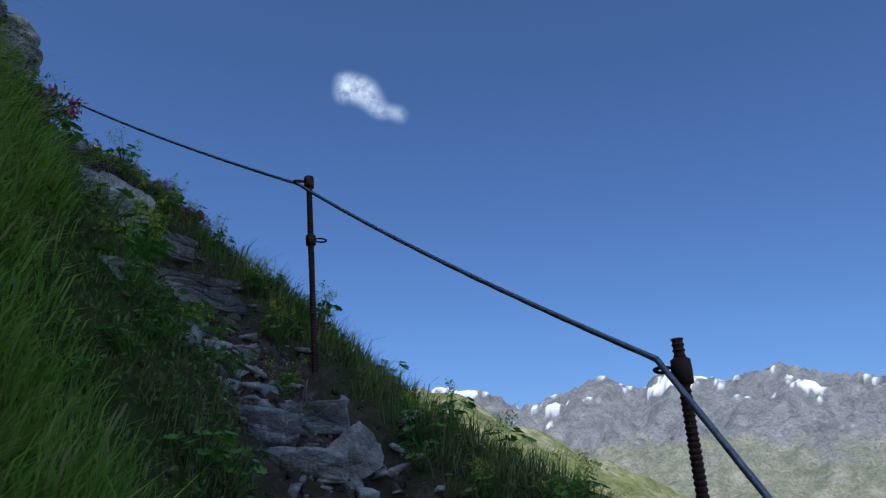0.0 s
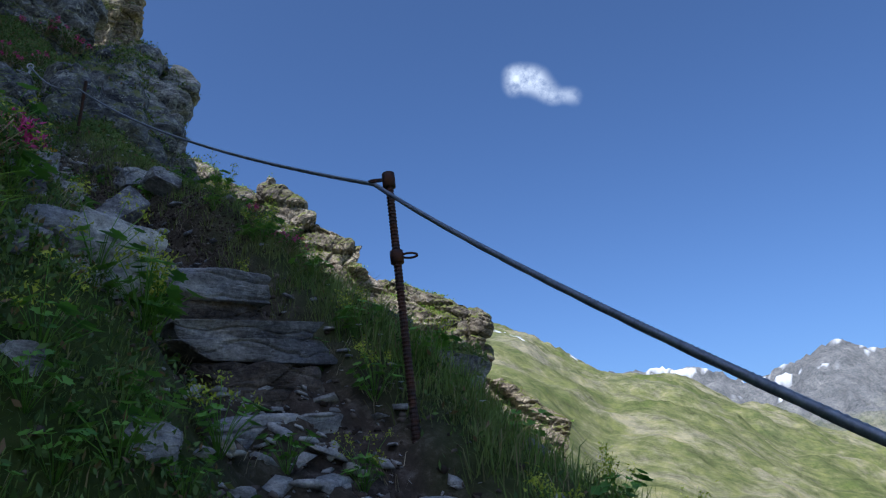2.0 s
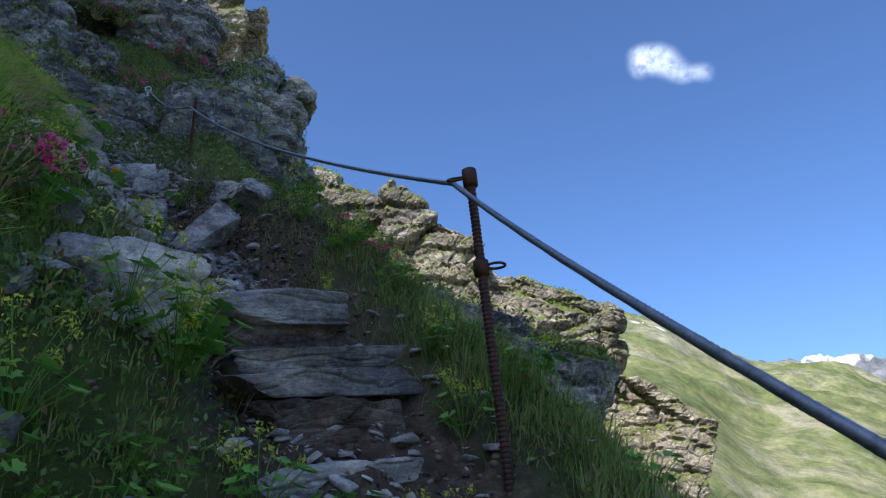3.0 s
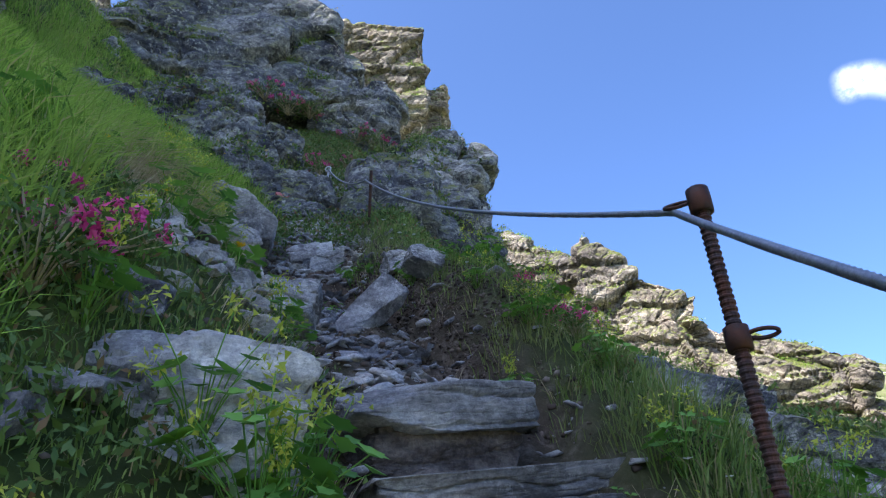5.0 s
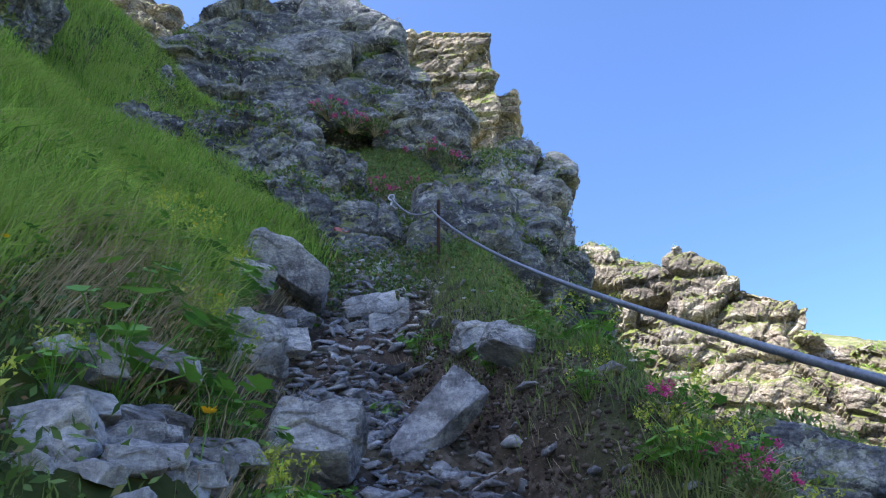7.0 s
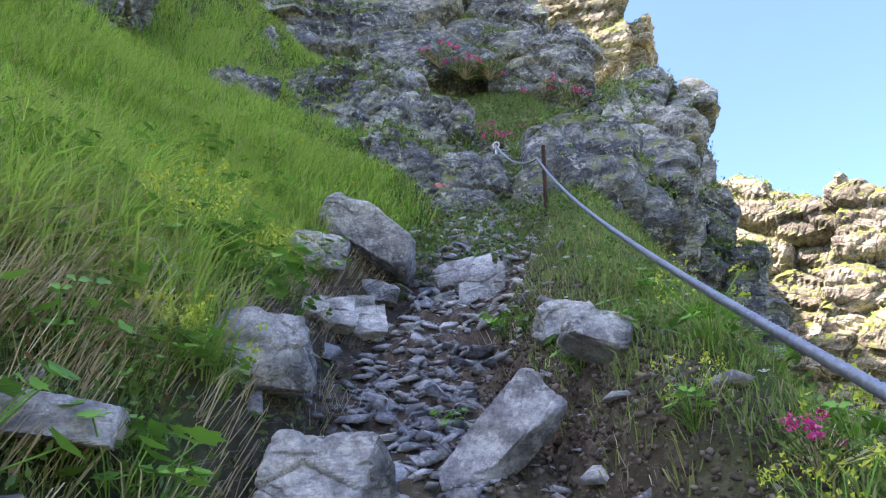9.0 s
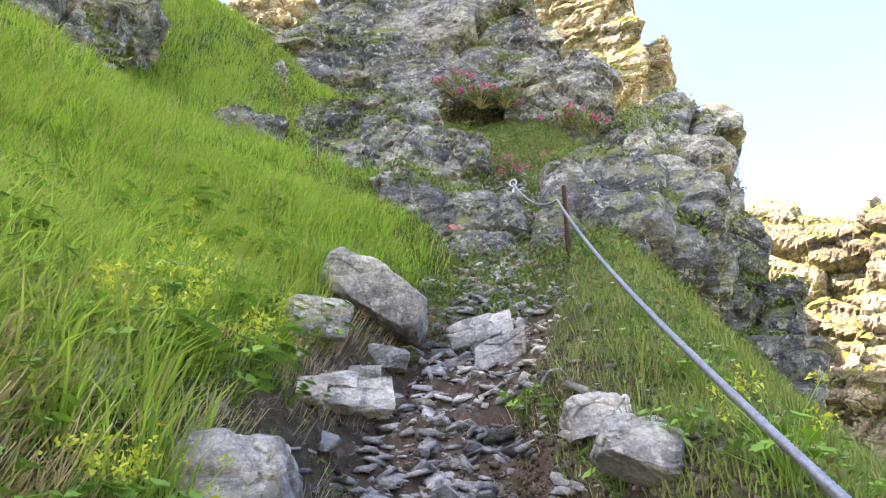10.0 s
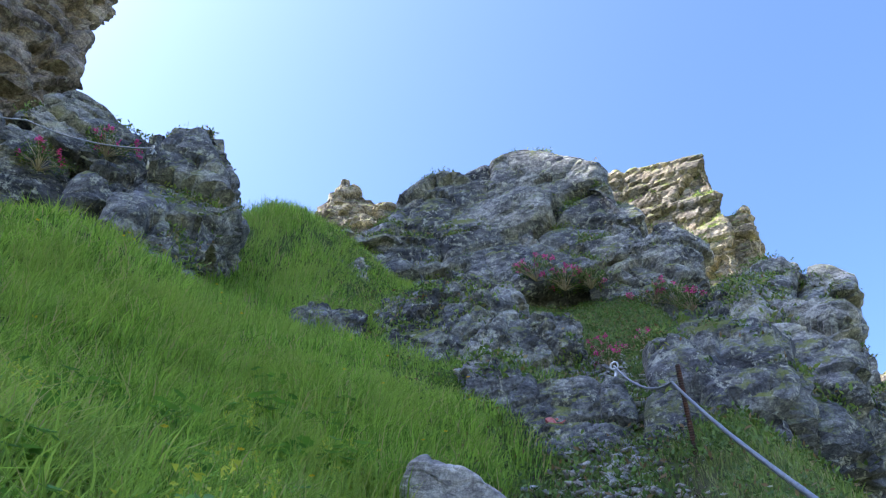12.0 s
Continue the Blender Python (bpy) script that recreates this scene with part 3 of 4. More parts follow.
cable([hanging(E3, (-6.85, 7.6, 7.25), 0.12, 0.01)], "twisted steel wire cable ending at a rock anchor")


def rock_anchor(place, label):
    """Eyebolt with a hanging strap of bright steel."""
    thing = tagged(new("rock_anchor"), label, "anchor")
    thing.location = place
    v, f = tube(ring_points((0, 0, 0), (0.8, 0.6, 0), (0, 0, 1), 0.035, 0.035), 0.009, 8, caps=False)
    part("eye", mesh("eye", v, f, BRIGHT, True), thing)
    v, f = tube([(-0.01, 0.02, -0.02), (-0.02, 0.0, -0.14), (-0.03, 0.01, -0.32)], 0.014, 8)
    part("strap", mesh("strap", v, f, BRIGHT, True), thing)
    v, f = tube([(0.0, 0.0, 0.0), (-0.2, 0.15, -0.05)], 0.012, 8)
    part("bolt", mesh("bolt", v, f, BRIGHT, True), thing)
    return thing


BRIGHT = metal("bright_steel", (0.62, 0.63, 0.64), 0.4)
rock_anchor((-6.85, 7.6, 7.25), "bright steel eyebolt and strap fixed in the rock")
UPPER_EYE = (-9.00, 2.97, 10.61)
rock_anchor(UPPER_EYE, "small steel eyebolt on the upper crag")
cable([hanging((-8.98, 0.26, 10.57), (-9.06, 1.53, 10.69), 0.06, 0.02), hanging((-9.06, 1.53, 10.69), UPPER_EYE, 0.12, 0.02)], "thin steel wire cable strung along the upper crag")


# ---- cloud ----
def cloud():
    m = bpy.data.materials.new("glowing_cloud_vapour")
    m.use_nodes = True
    nt = m.node_tree
    nt.nodes.clear()
    out = nt.nodes.new("ShaderNodeOutputMaterial")
    mix = nt.nodes.new("ShaderNodeMixShader")
    tr = nt.nodes.new("ShaderNodeBsdfTransparent")
    # the cloud's sunlit white is emitted by the sheet itself
    em = node(nt, "Emission", Color=(0.93, 0.96, 1.0, 1), Strength=1.15)
    at = nt.nodes.new("ShaderNodeAttribute")
    at.attribute_name = "veil"
    nz = spot_noise(nt, 0.011, 9, 0.66)
    mul = nt.nodes.new("ShaderNodeMath")
    mul.operation = "MULTIPLY"
    nt.links.new(at.outputs["Fac"], mul.inputs[0])
    nt.links.new(ramp(nt, nz, [(0.34, (0.3, 0.3, 0.3)), (0.56, (1, 1, 1))]), mul.inputs[1])
    nt.links.new(mul.outputs[0], mix.inputs[0])
    nt.links.new(tr.outputs[0], mix.inputs[1])
    nt.links.new(em.outputs[0], mix.inputs[2])
    nt.links.new(mix.outputs[0], out.inputs[0])
    w = Vector((-0.094, 0.862, 0.506)).normalized()
    side, up = Vector((1, 0.09, 0)).normalized(), None
    up = side.cross(w).normalized()
    n = 90
    u, v = [q.ravel() for q in np.meshgrid(np.linspace(-1, 1, n), np.linspace(-1, 1, n))]
    c = np.array(w) * 4300
    pts = c + u[:, None] * 420 * np.array(side) + v[:, None] * 260 * np.array(up)
    X, Y = u * 420, v * 260
    dens = np.zeros(n * n)
    for cx, cy, rx, ry, k in ((-110, 55, 75, 60, 1.5), (-45, 45, 70, 55, 1.2), (10, -20, 60, 48, 1.0), (70, -75, 60, 38, 0.8), (150, -70, 55, 40, 0.55), (175, -110, 40, 40, 0.25), (-170, 20, 40, 50, 0.5), (-150, 110, 50, 35, 0.5)):
        dens += k * np.exp(-((X - cx) / rx) ** 2 - ((Y - cy) / ry) ** 2)
    dens = np.clip(0.62 * dens - 0.06, 0, 0.9)
    me = mesh("cloud", pts, grid_faces(n, n), m, True)
    me.attributes.new("veil", "FLOAT", "POINT").data.foreach_set("value", dens.astype(np.float32))
    tagged(new("backdrop", me), "small ragged white cloud in the blue sky", "cloud", kind="structure")


cloud()


# ---- stones and steps ----
def stone(kind, place, label, seed, mat=None):
    (c, half, turn) = place
    c = (c[0], c[1], c[2] + (0.03 if kind == "stone" else 0.0))
    big, flat = max(half), min(half)
    step = kind == "stone_step"
    v, f = rock_block(c, half, turn, step=max(big / 17, 0.006), seed=seed, corners=5 if step else (13 if kind == "boulder" else 8), joints=((big * 1.2, flat * 0.16), (big * 0.45, flat * 0.09), (big * 0.16, flat * 0.04)),
                      bed=((0.12, -0.1, 1), 0.085, 0.022) if step else ((0.3, -0.4, 0.8), flat * 1.1, flat * 0.06))
    ob = new(kind, mesh(kind, v - np.array(c), f, mat or PALE))
    ob.location = c
    return tagged(ob, label, "stone step" if step else "stone")


STONES = [
    ("boulder", ((-1.80, 3.50, 2.69), (0.26, 0.25, 0.22), (0, 14, 52)), "broad speckled grey boulder beside the stone steps"),
    ("boulder", ((-3.58, 4.50, 4.04), (0.18, 0.20, 0.12), (-5, 0, 66)), "square grey stone block set in the bank"),
    ("boulder", ((-2.91, 3.89, 3.72), (0.17, 0.16, 0.05), (0, 5, 73)), "low grey slab under overhanging grass"),
    ("boulder", ((-3.13, 4.58, 3.58), (0.18, 0.15, 0.11), (-30, 10, 60)), "rounded pale stone on the path edge"),
    ("boulder", ((-2.70, 4.08, 3.46), (0.10, 0.10, 0.04), (0, 0, 65)), "dark flat stone under the herbs"),
    ("boulder", ((-3.18, 5.21, 3.77), (0.23, 0.065, 0.095), (-20, -47, 52)), "pale triangular stone leaning on the soil bank"),
    ("boulder", ((-5.62, 5.70, 5.36), (0.36, 0.34, 0.14), (0, 30, 68)), "overhanging grey ledge stone above bare soil"),
    ("slab_stone", ((-5.53, 6.40, 5.18), (0.25, 0.20, 0.11), (0, -12, 62)), "grey shale slab lying on the trail"),
    ("slab_stone", ((-5.11, 6.32, 4.94), (0.17, 0.12, 0.09), (0, -20, 60)), "grey shale slab lying on the trail"),
    ("slab_stone", ((-5.40, 5.71, 4.93), (0.12, 0.12, 0.07), (0, 0, 69)), "grey shale slab lying on the trail"),
    ("slab_stone", ((-5.17, 5.47, 4.76), (0.10, 0.10, 0.06), (0, 0, 71)), "grey shale slab lying on the trail"),
    ("stone", ((-4.97, 5.44, 4.58), (0.10, 0.06, 0.10), (-25, 0, 70)), "small whitish stone on dark soil"),
    ("stone", ((-4.82, 5.21, 4.52), (0.09, 0.06, 0.05), (-20, 0, 73)), "small whitish stone on dark soil"),
    ("stone", ((-4.62, 5.00, 4.52), (0.06, 0.06, 0.06), (-20, 10, 75)), "small whitish stone on dark soil"),
    ("stone", ((-4.92, 5.23, 4.63), (0.11, 0.06, 0.05), (-20, 0, 73)), "small whitish stone on dark soil"),
    ("stone", ((-2.42, 3.57, 3.37), (0.09, 0.10, 0.06), (-20, 0, 79)), "pale rubble stone in a heap beside the path"),
    ("stone", ((-2.53, 3.62, 3.46), (0.11, 0.10, 0.04), (-10, 0, 78)), "pale rubble stone in a heap beside the path"),
    ("stone", ((-2.53, 3.81, 3.41), (0.09, 0.10, 0.04), (-10, 5, 72)), "pale rubble stone in a heap beside the path"),
    ("stone", ((-2.40, 3.79, 3.32), (0.08, 0.08, 0.05), (-20, 0, 72)), "pale rubble stone in a heap beside the path"),
    ("stone", ((-2.47, 3.93, 3.33), (0.06, 0.06, 0.07), (-10, 25, 68)), "pale rubble stone in a heap beside the path"),
    ("stone", ((-2.33, 3.62, 3.29), (0.06, 0.07, 0.04), (-10, 0, 77)), "pale rubble stone in a heap beside the path"),
    ("stone", ((-2.30, 3.56, 3.24), (0.07, 0.10, 0.04), (0, 0, 79)), "pale rubble stone in a heap beside the path"),
    ("stone", ((-2.33, 3.68, 3.24), (0.06, 0.07, 0.03), (0, 0, 75)), "pale rubble stone in a heap beside the path"),
    ("stone", ((-2.42, 3.86, 3.29), (0.06, 0.06, 0.04), (-10, 10, 70)), "pale rubble stone in a heap beside the path"),
    ("slab_stone", ((-2.23, 3.55, 3.15), (0.10, 0.15, 0.04), (-5, 0, 73)), "flat grey slab among herbs on the bank"),
    ("slab_stone", ((-2.28, 3.82, 3.13), (0.16, 0.15, 0.05), (0, 0, 67)), "flat grey slab among herbs on the bank"),
    ("slab_stone", ((-2.37, 3.55, 3.32), (0.08, 0.12, 0.05), (-5, 0, 75)), "flat grey slab among herbs on the bank"),
    ("stone", ((-3.51, 5.74, 4.27), (0.12, 0.10, 0.07), (0, -15, 52)), "grey stone half sunk in the turf bank"),
    ("stone", ((-3.09, 5.56, 4.10), (0.13, 0.10, 0.07), (-20, 20, 49)), "grey stone half sunk in the turf bank"),
    ("stone", ((-3.70, 3.99, 4.38), (0.06, 0.10, 0.07), (0, 30, 94)), "grey stone half sunk in the turf bank"),
    ("stone", ((-3.64, 4.11, 4.30), (0.09, 0.10, 0.08), (0, 35, 91)), "grey stone half sunk in the turf bank"),
    ("slab_stone", ((-0.90, 3.50, 1.68), (0.20, 0.20, 0.09), (0, 4, 24)), "broad block forming a rough step"),
    ("slab_stone", ((-0.68, 3.91, 1.76), (0.18, 0.18, 0.07), (0, -3, 18)), "gravelly ledge stone on the trail"),
    ("slab_stone", ((-0.43, 3.49, 1.56), (0.11, 0.04, 0.11), (0, 55, 5)), "thin grey slab leaning at the path edge"),
    ("slab_stone", ((-0.62, 3.43, 1.52), (0.19, 0.15, 0.07), (0, 0, 10)), "dark grey stone under the ledge"),
    ("slab_stone", ((-1.13, 3.12, 2.00), (0.09, 0.12, 0.06), (-15, 8, 41)), "square grey stone at the foot of the bank"),
    ("slab_stone", ((-1.09, 3.48, 1.87), (0.07, 0.10, 0.03), (0, 0, 28)), "small flat stone on gravel"),
    ("slab_stone", ((-1.69, 3.07, 2.64), (0.08, 0.15, 0.05), (0, 0, 52)), "grey stone sticking out of the overgrown bank"),
    ("slab_stone", ((-1.80, 3.15, 2.73), (0.12, 0.15, 0.04), (0, 5, 60)), "grey stone sticking out of the overgrown bank"),
    ("slab_stone", ((-1.71, 3.10, 2.65), (0.04, 0.10, 0.04), (0, 5, 60)), "grey stone sticking out of the overgrown bank"),
    ("slab_stone", ((-2.08, 3.39, 3.06), (0.12, 0.15, 0.07), (0, 5, 59)), "grey stone sticking out of the overgrown bank"),
    ("slab_stone", ((-1.36, 2.88, 2.22), (0.06, 0.12, 0.05), (0, 10, 50)), "grey stone sticking out of the overgrown bank"),
    ("slab_stone", ((-5.18, 5.18, 5.04), (0.19, 0.15, 0.13), (0, 0, 75)), "grey stone sticking out of the overgrown bank"),
]
for k, (kind, place, label) in enumerate(STONES):
    stone(kind, place, label, 100 + k)

# loose rubble heaped round the flat slabs
heap = random.Random(8)
for k in range(22):
    a, r, size = heap.uniform(0, 6.28), 0.27 * math.sqrt(heap.random()), heap.uniform(0.025, 0.055)
    x, y = -2.42 + r * math.cos(a), 3.72 + r * math.sin(a)
    z = float(height(np.array([x]), np.array([y]))[0])
    stone("stone", ((x, y, z - 0.02 + 0.3 * size), (size * 1.3, size, size * 0.65), (heap.uniform(-20, 20), heap.uniform(-20, 20), heap.uniform(0, 180))), "small pale rubble stone in a heap beside the path", 500 + k)

STEPS = [
    (((-1.36, 4.02, 2.10), (0.36, 0.19, 0.07), (0, -4, 63)), "weathered grey slab step with gravel on it"),
    (((-1.45, 4.21, 2.30), (0.30, 0.14, 0.11), (-8, 0, 60)), "earthy riser stone under a slab step, darkened like the shadow gap"),
    (((-1.57, 4.29, 2.48), (0.38, 0.20, 0.06), (0, -4, 58)), "worn layered grey slab step"),
    (((-1.66, 4.31, 2.58), (0.33, 0.16, 0.05), (0, -4, 58)), "thin upper layer of the worn slab step"),
    (((-1.93, 4.37, 2.84), (0.35, 0.24, 0.08), (0, -3, 65)), "flat gravelly slab step at the top of the stairs"),
    (((-1.90, 4.38, 2.68), (0.30, 0.16, 0.12), (-6, 0, 65)), "earthy riser stone below the top step, darkened like the shadow gap"),
]
for k, (place, label) in enumerate(STEPS):
    # risers take the brown that has gap shadow in its colour
    stone("stone_step", place, label, 300 + k, EARTHY_SHADE if "riser" in label else STEP)


# ---- plants ----
def leaf_material(name, dark, light, dry=None, clear=0.35, patch=None):
    """Leaves and blades: tint varies from blade to blade and over the slope; light shines through."""
    m = bpy.data.materials.new(name)
    m.use_nodes = True
    nt = m.node_tree
    b = nt.nodes["Principled BSDF"]
    b.inputs["Roughness"].default_value, b.inputs["Specular IOR Level"].default_value = 0.55, 0.3
    geo = nt.nodes.new("ShaderNodeNewGeometry")
    stops = [(0.0, dark), (0.8, light)] + ([(0.86, light), (0.93, dry)] if dry else [])
    c = ramp(nt, geo.outputs["Random Per Island"], stops)
    if patch:
        c = mixed(nt, ramp(nt, spot_noise(nt, 1.3, 4, 0.6), [(0.42, (0, 0, 0)), (0.66, (0.75,) * 3)]), c, patch)
    nt.links.new(c, b.inputs["Base Color"])
    tl = nt.nodes.new("ShaderNodeBsdfTranslucent")
    nt.links.new(c, tl.inputs[0])
    mix = nt.nodes.new("ShaderNodeMixShader")
    mix.inputs[0].default_value = clear
    nt.links.new(b.outputs[0], mix.inputs[1])
    nt.links.new(tl.outputs[0], mix.inputs[2])
    nt.links.new(mix.outputs[0], nt.nodes["Material Output"].inputs[0])
    return m


LUSH = leaf_material("lush_grass", (0.07, 0.16, 0.018), (0.37, 0.58, 0.085), (0.46, 0.40, 0.18), 0.55, (0.34, 0.46, 0.09))
SHORT = leaf_material("short_turf", (0.09, 0.15, 0.03), (0.21, 0.32, 0.06), (0.36, 0.29, 0.15), 0.35, (0.23, 0.25, 0.08))
STRAW = leaf_material("dry_straw", (0.30, 0.24, 0.13), (0.55, 0.47, 0.30), None, 0.2)
HERB = leaf_material("herb_leaf", (0.08, 0.20, 0.03), (0.19, 0.38, 0.05), None, 0.3)
BLOOM = leaf_material("yellow_green_bloom", (0.35, 0.42, 0.04), (0.52, 0.55, 0.07), None, 0.3)
SHRUB = leaf_material("shrub_leaf", (0.05, 0.10, 0.02), (0.14, 0.22, 0.045), (0.2, 0.13, 0.06), 0.2)
PINK = leaf_material("pink_bloom", (0.55, 0.03, 0.20), (0.80, 0.12, 0.38), None, 0.3)
YELLOW = leaf_material("yellow_bloom", (0.80, 0.48, 0.01), (0.85, 0.60, 0.02), None, 0.2)
WHITE = leaf_material("white_bloom", (0.7, 0.7, 0.68), (0.85, 0.85, 0.83), None, 0.2)
rng = np.random.default_rng(5)


def fast_mesh(name, verts, tris, mat):
    me = bpy.data.meshes.new(name)
    me.vertices.add(len(verts))
    me.vertices.foreach_set("co", np.asarray(verts, np.float32).ravel())
    me.loops.add(tris.size)
    me.loops.foreach_set("vertex_index", tris.astype(np.int32).ravel())
    me.polygons.add(len(tris))
    me.polygons.foreach_set("loop_start", np.arange(0, tris.size, 3, dtype=np.int32))
    me.polygons.foreach_set("loop_total", np.full(len(tris), 3, np.int32))
    me.materials.append(mat)
    me.update(calc_edges=True)
    me.validate()
    return me


def side_of(x, y):
    """Signed distance from the path (uphill plus) and its half width there."""
    best, d, hw = np.full(len(x), 1e9), np.zeros(len(x)), np.zeros(len(x))
    for row, (ax, ay) in zip(CURVE, AHEAD):
        dx, dy = x - row[0], y - row[1]
        q = dx * dx + dy * dy
        near = q < best
        best = np.where(near, q, best)
        d = np.where(near, np.sign(dy * ax - dx * ay) * np.sqrt(q), d)
        hw = np.where(near, row[3], hw)
    return d, hw


def blades(base, tall, lean_dir, lean, wide):
    """Curved tapering blades, three triangles each."""
    n = len(base)
    up = np.array([0, 0, 1.0])
    az = rng.uniform(0, 2 * np.pi, n)
    across = np.stack([np.cos(az), np.sin(az), np.zeros(n)], -1) * wide[:, None]
    h = tall[:, None]
    mid = base + up * h * 0.58 + lean_dir * (lean * tall * 0.28)[:, None]
    tip = base + up * (tall * (1.0 - 0.33 * lean))[:, None] + lean_dir * (lean * tall * 0.85)[:, None]
    v = np.stack([base - across, base + across, mid - across * 0.75, mid + across * 0.75, tip], 1).reshape(-1, 3)
    k = np.arange(n)[:, None] * 5
    t = np.concatenate([k + [[0, 1, 3]], k + [[0, 3, 2]], k + [[2, 3, 4]]], 1).reshape(-1, 3)
    return v, t


def tufts(n, x0, x1, y0, y1, keep, tall, spread, lean, wide, per=12, droop=(0, 0)):
    """Grass in tufts; keep(d, hw, soil, x, y) gives the chance that a tuft stands there."""
    m = n // per
    x, y = rng.uniform(x0, x1, m), rng.uniform(y0, y1, m)
    d, hw = side_of(x, y)
    ok = rng.random(m) < keep(d, hw, height(x, y, GS), x, y)
    ok &= np.hypot(x + 2.45, y - 3.72) > 0.24
    x, y = x[ok], y[ok]
    size = rng.uniform(0.6, 1.15, len(x)) * (1 + 0.35 * vnoise(np.stack([x, y, x * 0], -1) * 1.6, 7))
    cx, cy, s = np.repeat(x, per), np.repeat(y, per), np.repeat(size, per)
    off = rng.normal(0, spread, (len(cx), 2))
    bx, by = cx + off[:, 0], cy + off[:, 1]
    base = np.stack([bx, by, height(bx, by) - 0.01], -1)
    way = np.concatenate([off / spread * 0.5 + rng.normal(0, 0.35, off.shape) + np.array(droop), np.zeros((len(off), 1))], 1)
    way /= np.linalg.norm(way, axis=1)[:, None] + 1e-6
    k = len(base)
    return blades(base, tall * s * rng.uniform(0.55, 1.2, k), way, np.clip(rng.normal(lean, 0.3, k), 0.05, 1.6), wide * rng.uniform(0.6, 1.3, k))


def joined(parts):
    vs, ts, base = [], [], 0
    for v, t in parts:
        vs.append(v)
        ts.append(t + base)
        base += len(v)
    return np.concatenate(vs), np.concatenate(ts)


bare = lambda s: np.clip(1 - 1.8 * s, 0, 1)
lush = joined([
    tufts(210000, -7.2, -0.2, 0.6, 6.2, lambda d, hw, s, x, y: bare(s) * (d > hw + np.where((x > -3.3) & (y > 2.15), 0.85, 0.12)), 0.26, 0.026, 0.65, 0.0044, per=14, droop=(0.35, 0.1)),
    tufts(34000, -1.9, 0.3, -0.4, 2.75, lambda d, hw, s, x, y: bare(s) * (d > hw * 1.05) * (y + 0.3 * x < 2.05), 0.15, 0.04, 0.6, 0.0032, droop=(0.3, 0)),
    tufts(80000, -13.5, -6.5, 0.2, 8.2, lambda d, hw, s, x, y: bare(s) * (d > hw), 0.24, 0.06, 0.6, 0.006, droop=(0.4, 0)),
])
tagged(new("grass", fast_mesh("grass", *lush, LUSH)), "lush bright green grass on the uphill slope", "grass", kind="stuff")
turf = joined([
    tufts(20000, -4.6, -1.4, 4.4, 6.6, lambda d, hw, s, x, y: (d < -hw * 1.15) * (d > -hw * 3.2) * 0.75, 0.10, 0.03, 0.7, 0.0026, droop=(0.2, -0.2)),
    tufts(22000, -3.4, -0.6, 2.5, 4.8, lambda d, hw, s, x, y: bare(s) * (d > hw) * (d < hw + 1.3) * 0.9, 0.085, 0.03, 0.6, 0.0024, droop=(0.3, 0.1)),
    tufts(120000, -6.4, 1.6, 1.2, 8.6, lambda d, hw, s, x, y: bare(s) * (d < -hw * 0.8) * (d > -3.2), 0.115, 0.03, 0.55, 0.0026, droop=(0.15, 0.25)),
    tufts(40000, -1.5, 1.8, 2.6, 6.5, lambda d, hw, s, x, y: bare(s) * (d < -hw * 1.1) * (d > -1.8), 0.22, 0.035, 0.6, 0.0028, droop=(0.3, 0.2)),
    tufts(45000, -13, -5.0, 6.0, 13.5, lambda d, hw, s, x, y: bare(s) * 0.9, 0.10, 0.05, 0.5, 0.005),
    tufts(30000, -6, 4, 8, 15, lambda d, hw, s, x, y: bare(s), 0.15, 0.06, 0.5, 0.006),
])
tagged(new("turf", fast_mesh("turf", *turf, SHORT)), "short mixed green and brown turf on the bank", "grass", kind="stuff")
straw = joined([
    tufts(9000, -5.6, -2.0, 3.2, 6.0, lambda d, hw, s, x, y: (d > hw + 0.12) * (d < hw + 0.45) * 0.9, 0.17, 0.03, 1.2, 0.0018, droop=(0.6, 1.6)),
    tufts(4000, -4.1, -2.7, 3.3, 4.15, lambda d, hw, s, x, y: (d > hw + 0.45) * (d < hw + 0.95), 0.21, 0.03, 1.3, 0.0018, per=25, droop=(0.7, 1.1)),
    tufts(5000, -7.0, -1.5, 2.0, 6.0, lambda d, hw, s, x, y: (d > hw) * 0.5, 0.2, 0.04, 1.0, 0.0018, per=40, droop=(0.8, 0.4)),
    tufts(5000, -5, 0, 3.5, 6.5, lambda d, hw, s, x, y: (np.abs(d) < hw * 1.6) * (np.abs(d) > hw * 0.8) * 0.5, 0.14, 0.03, 1.2, 0.0016),
])
tagged(new("dry_grass", fast_mesh("dry_grass", *straw, STRAW)), "pale dry straw hanging over the bank edge", "grass", kind="stuff")


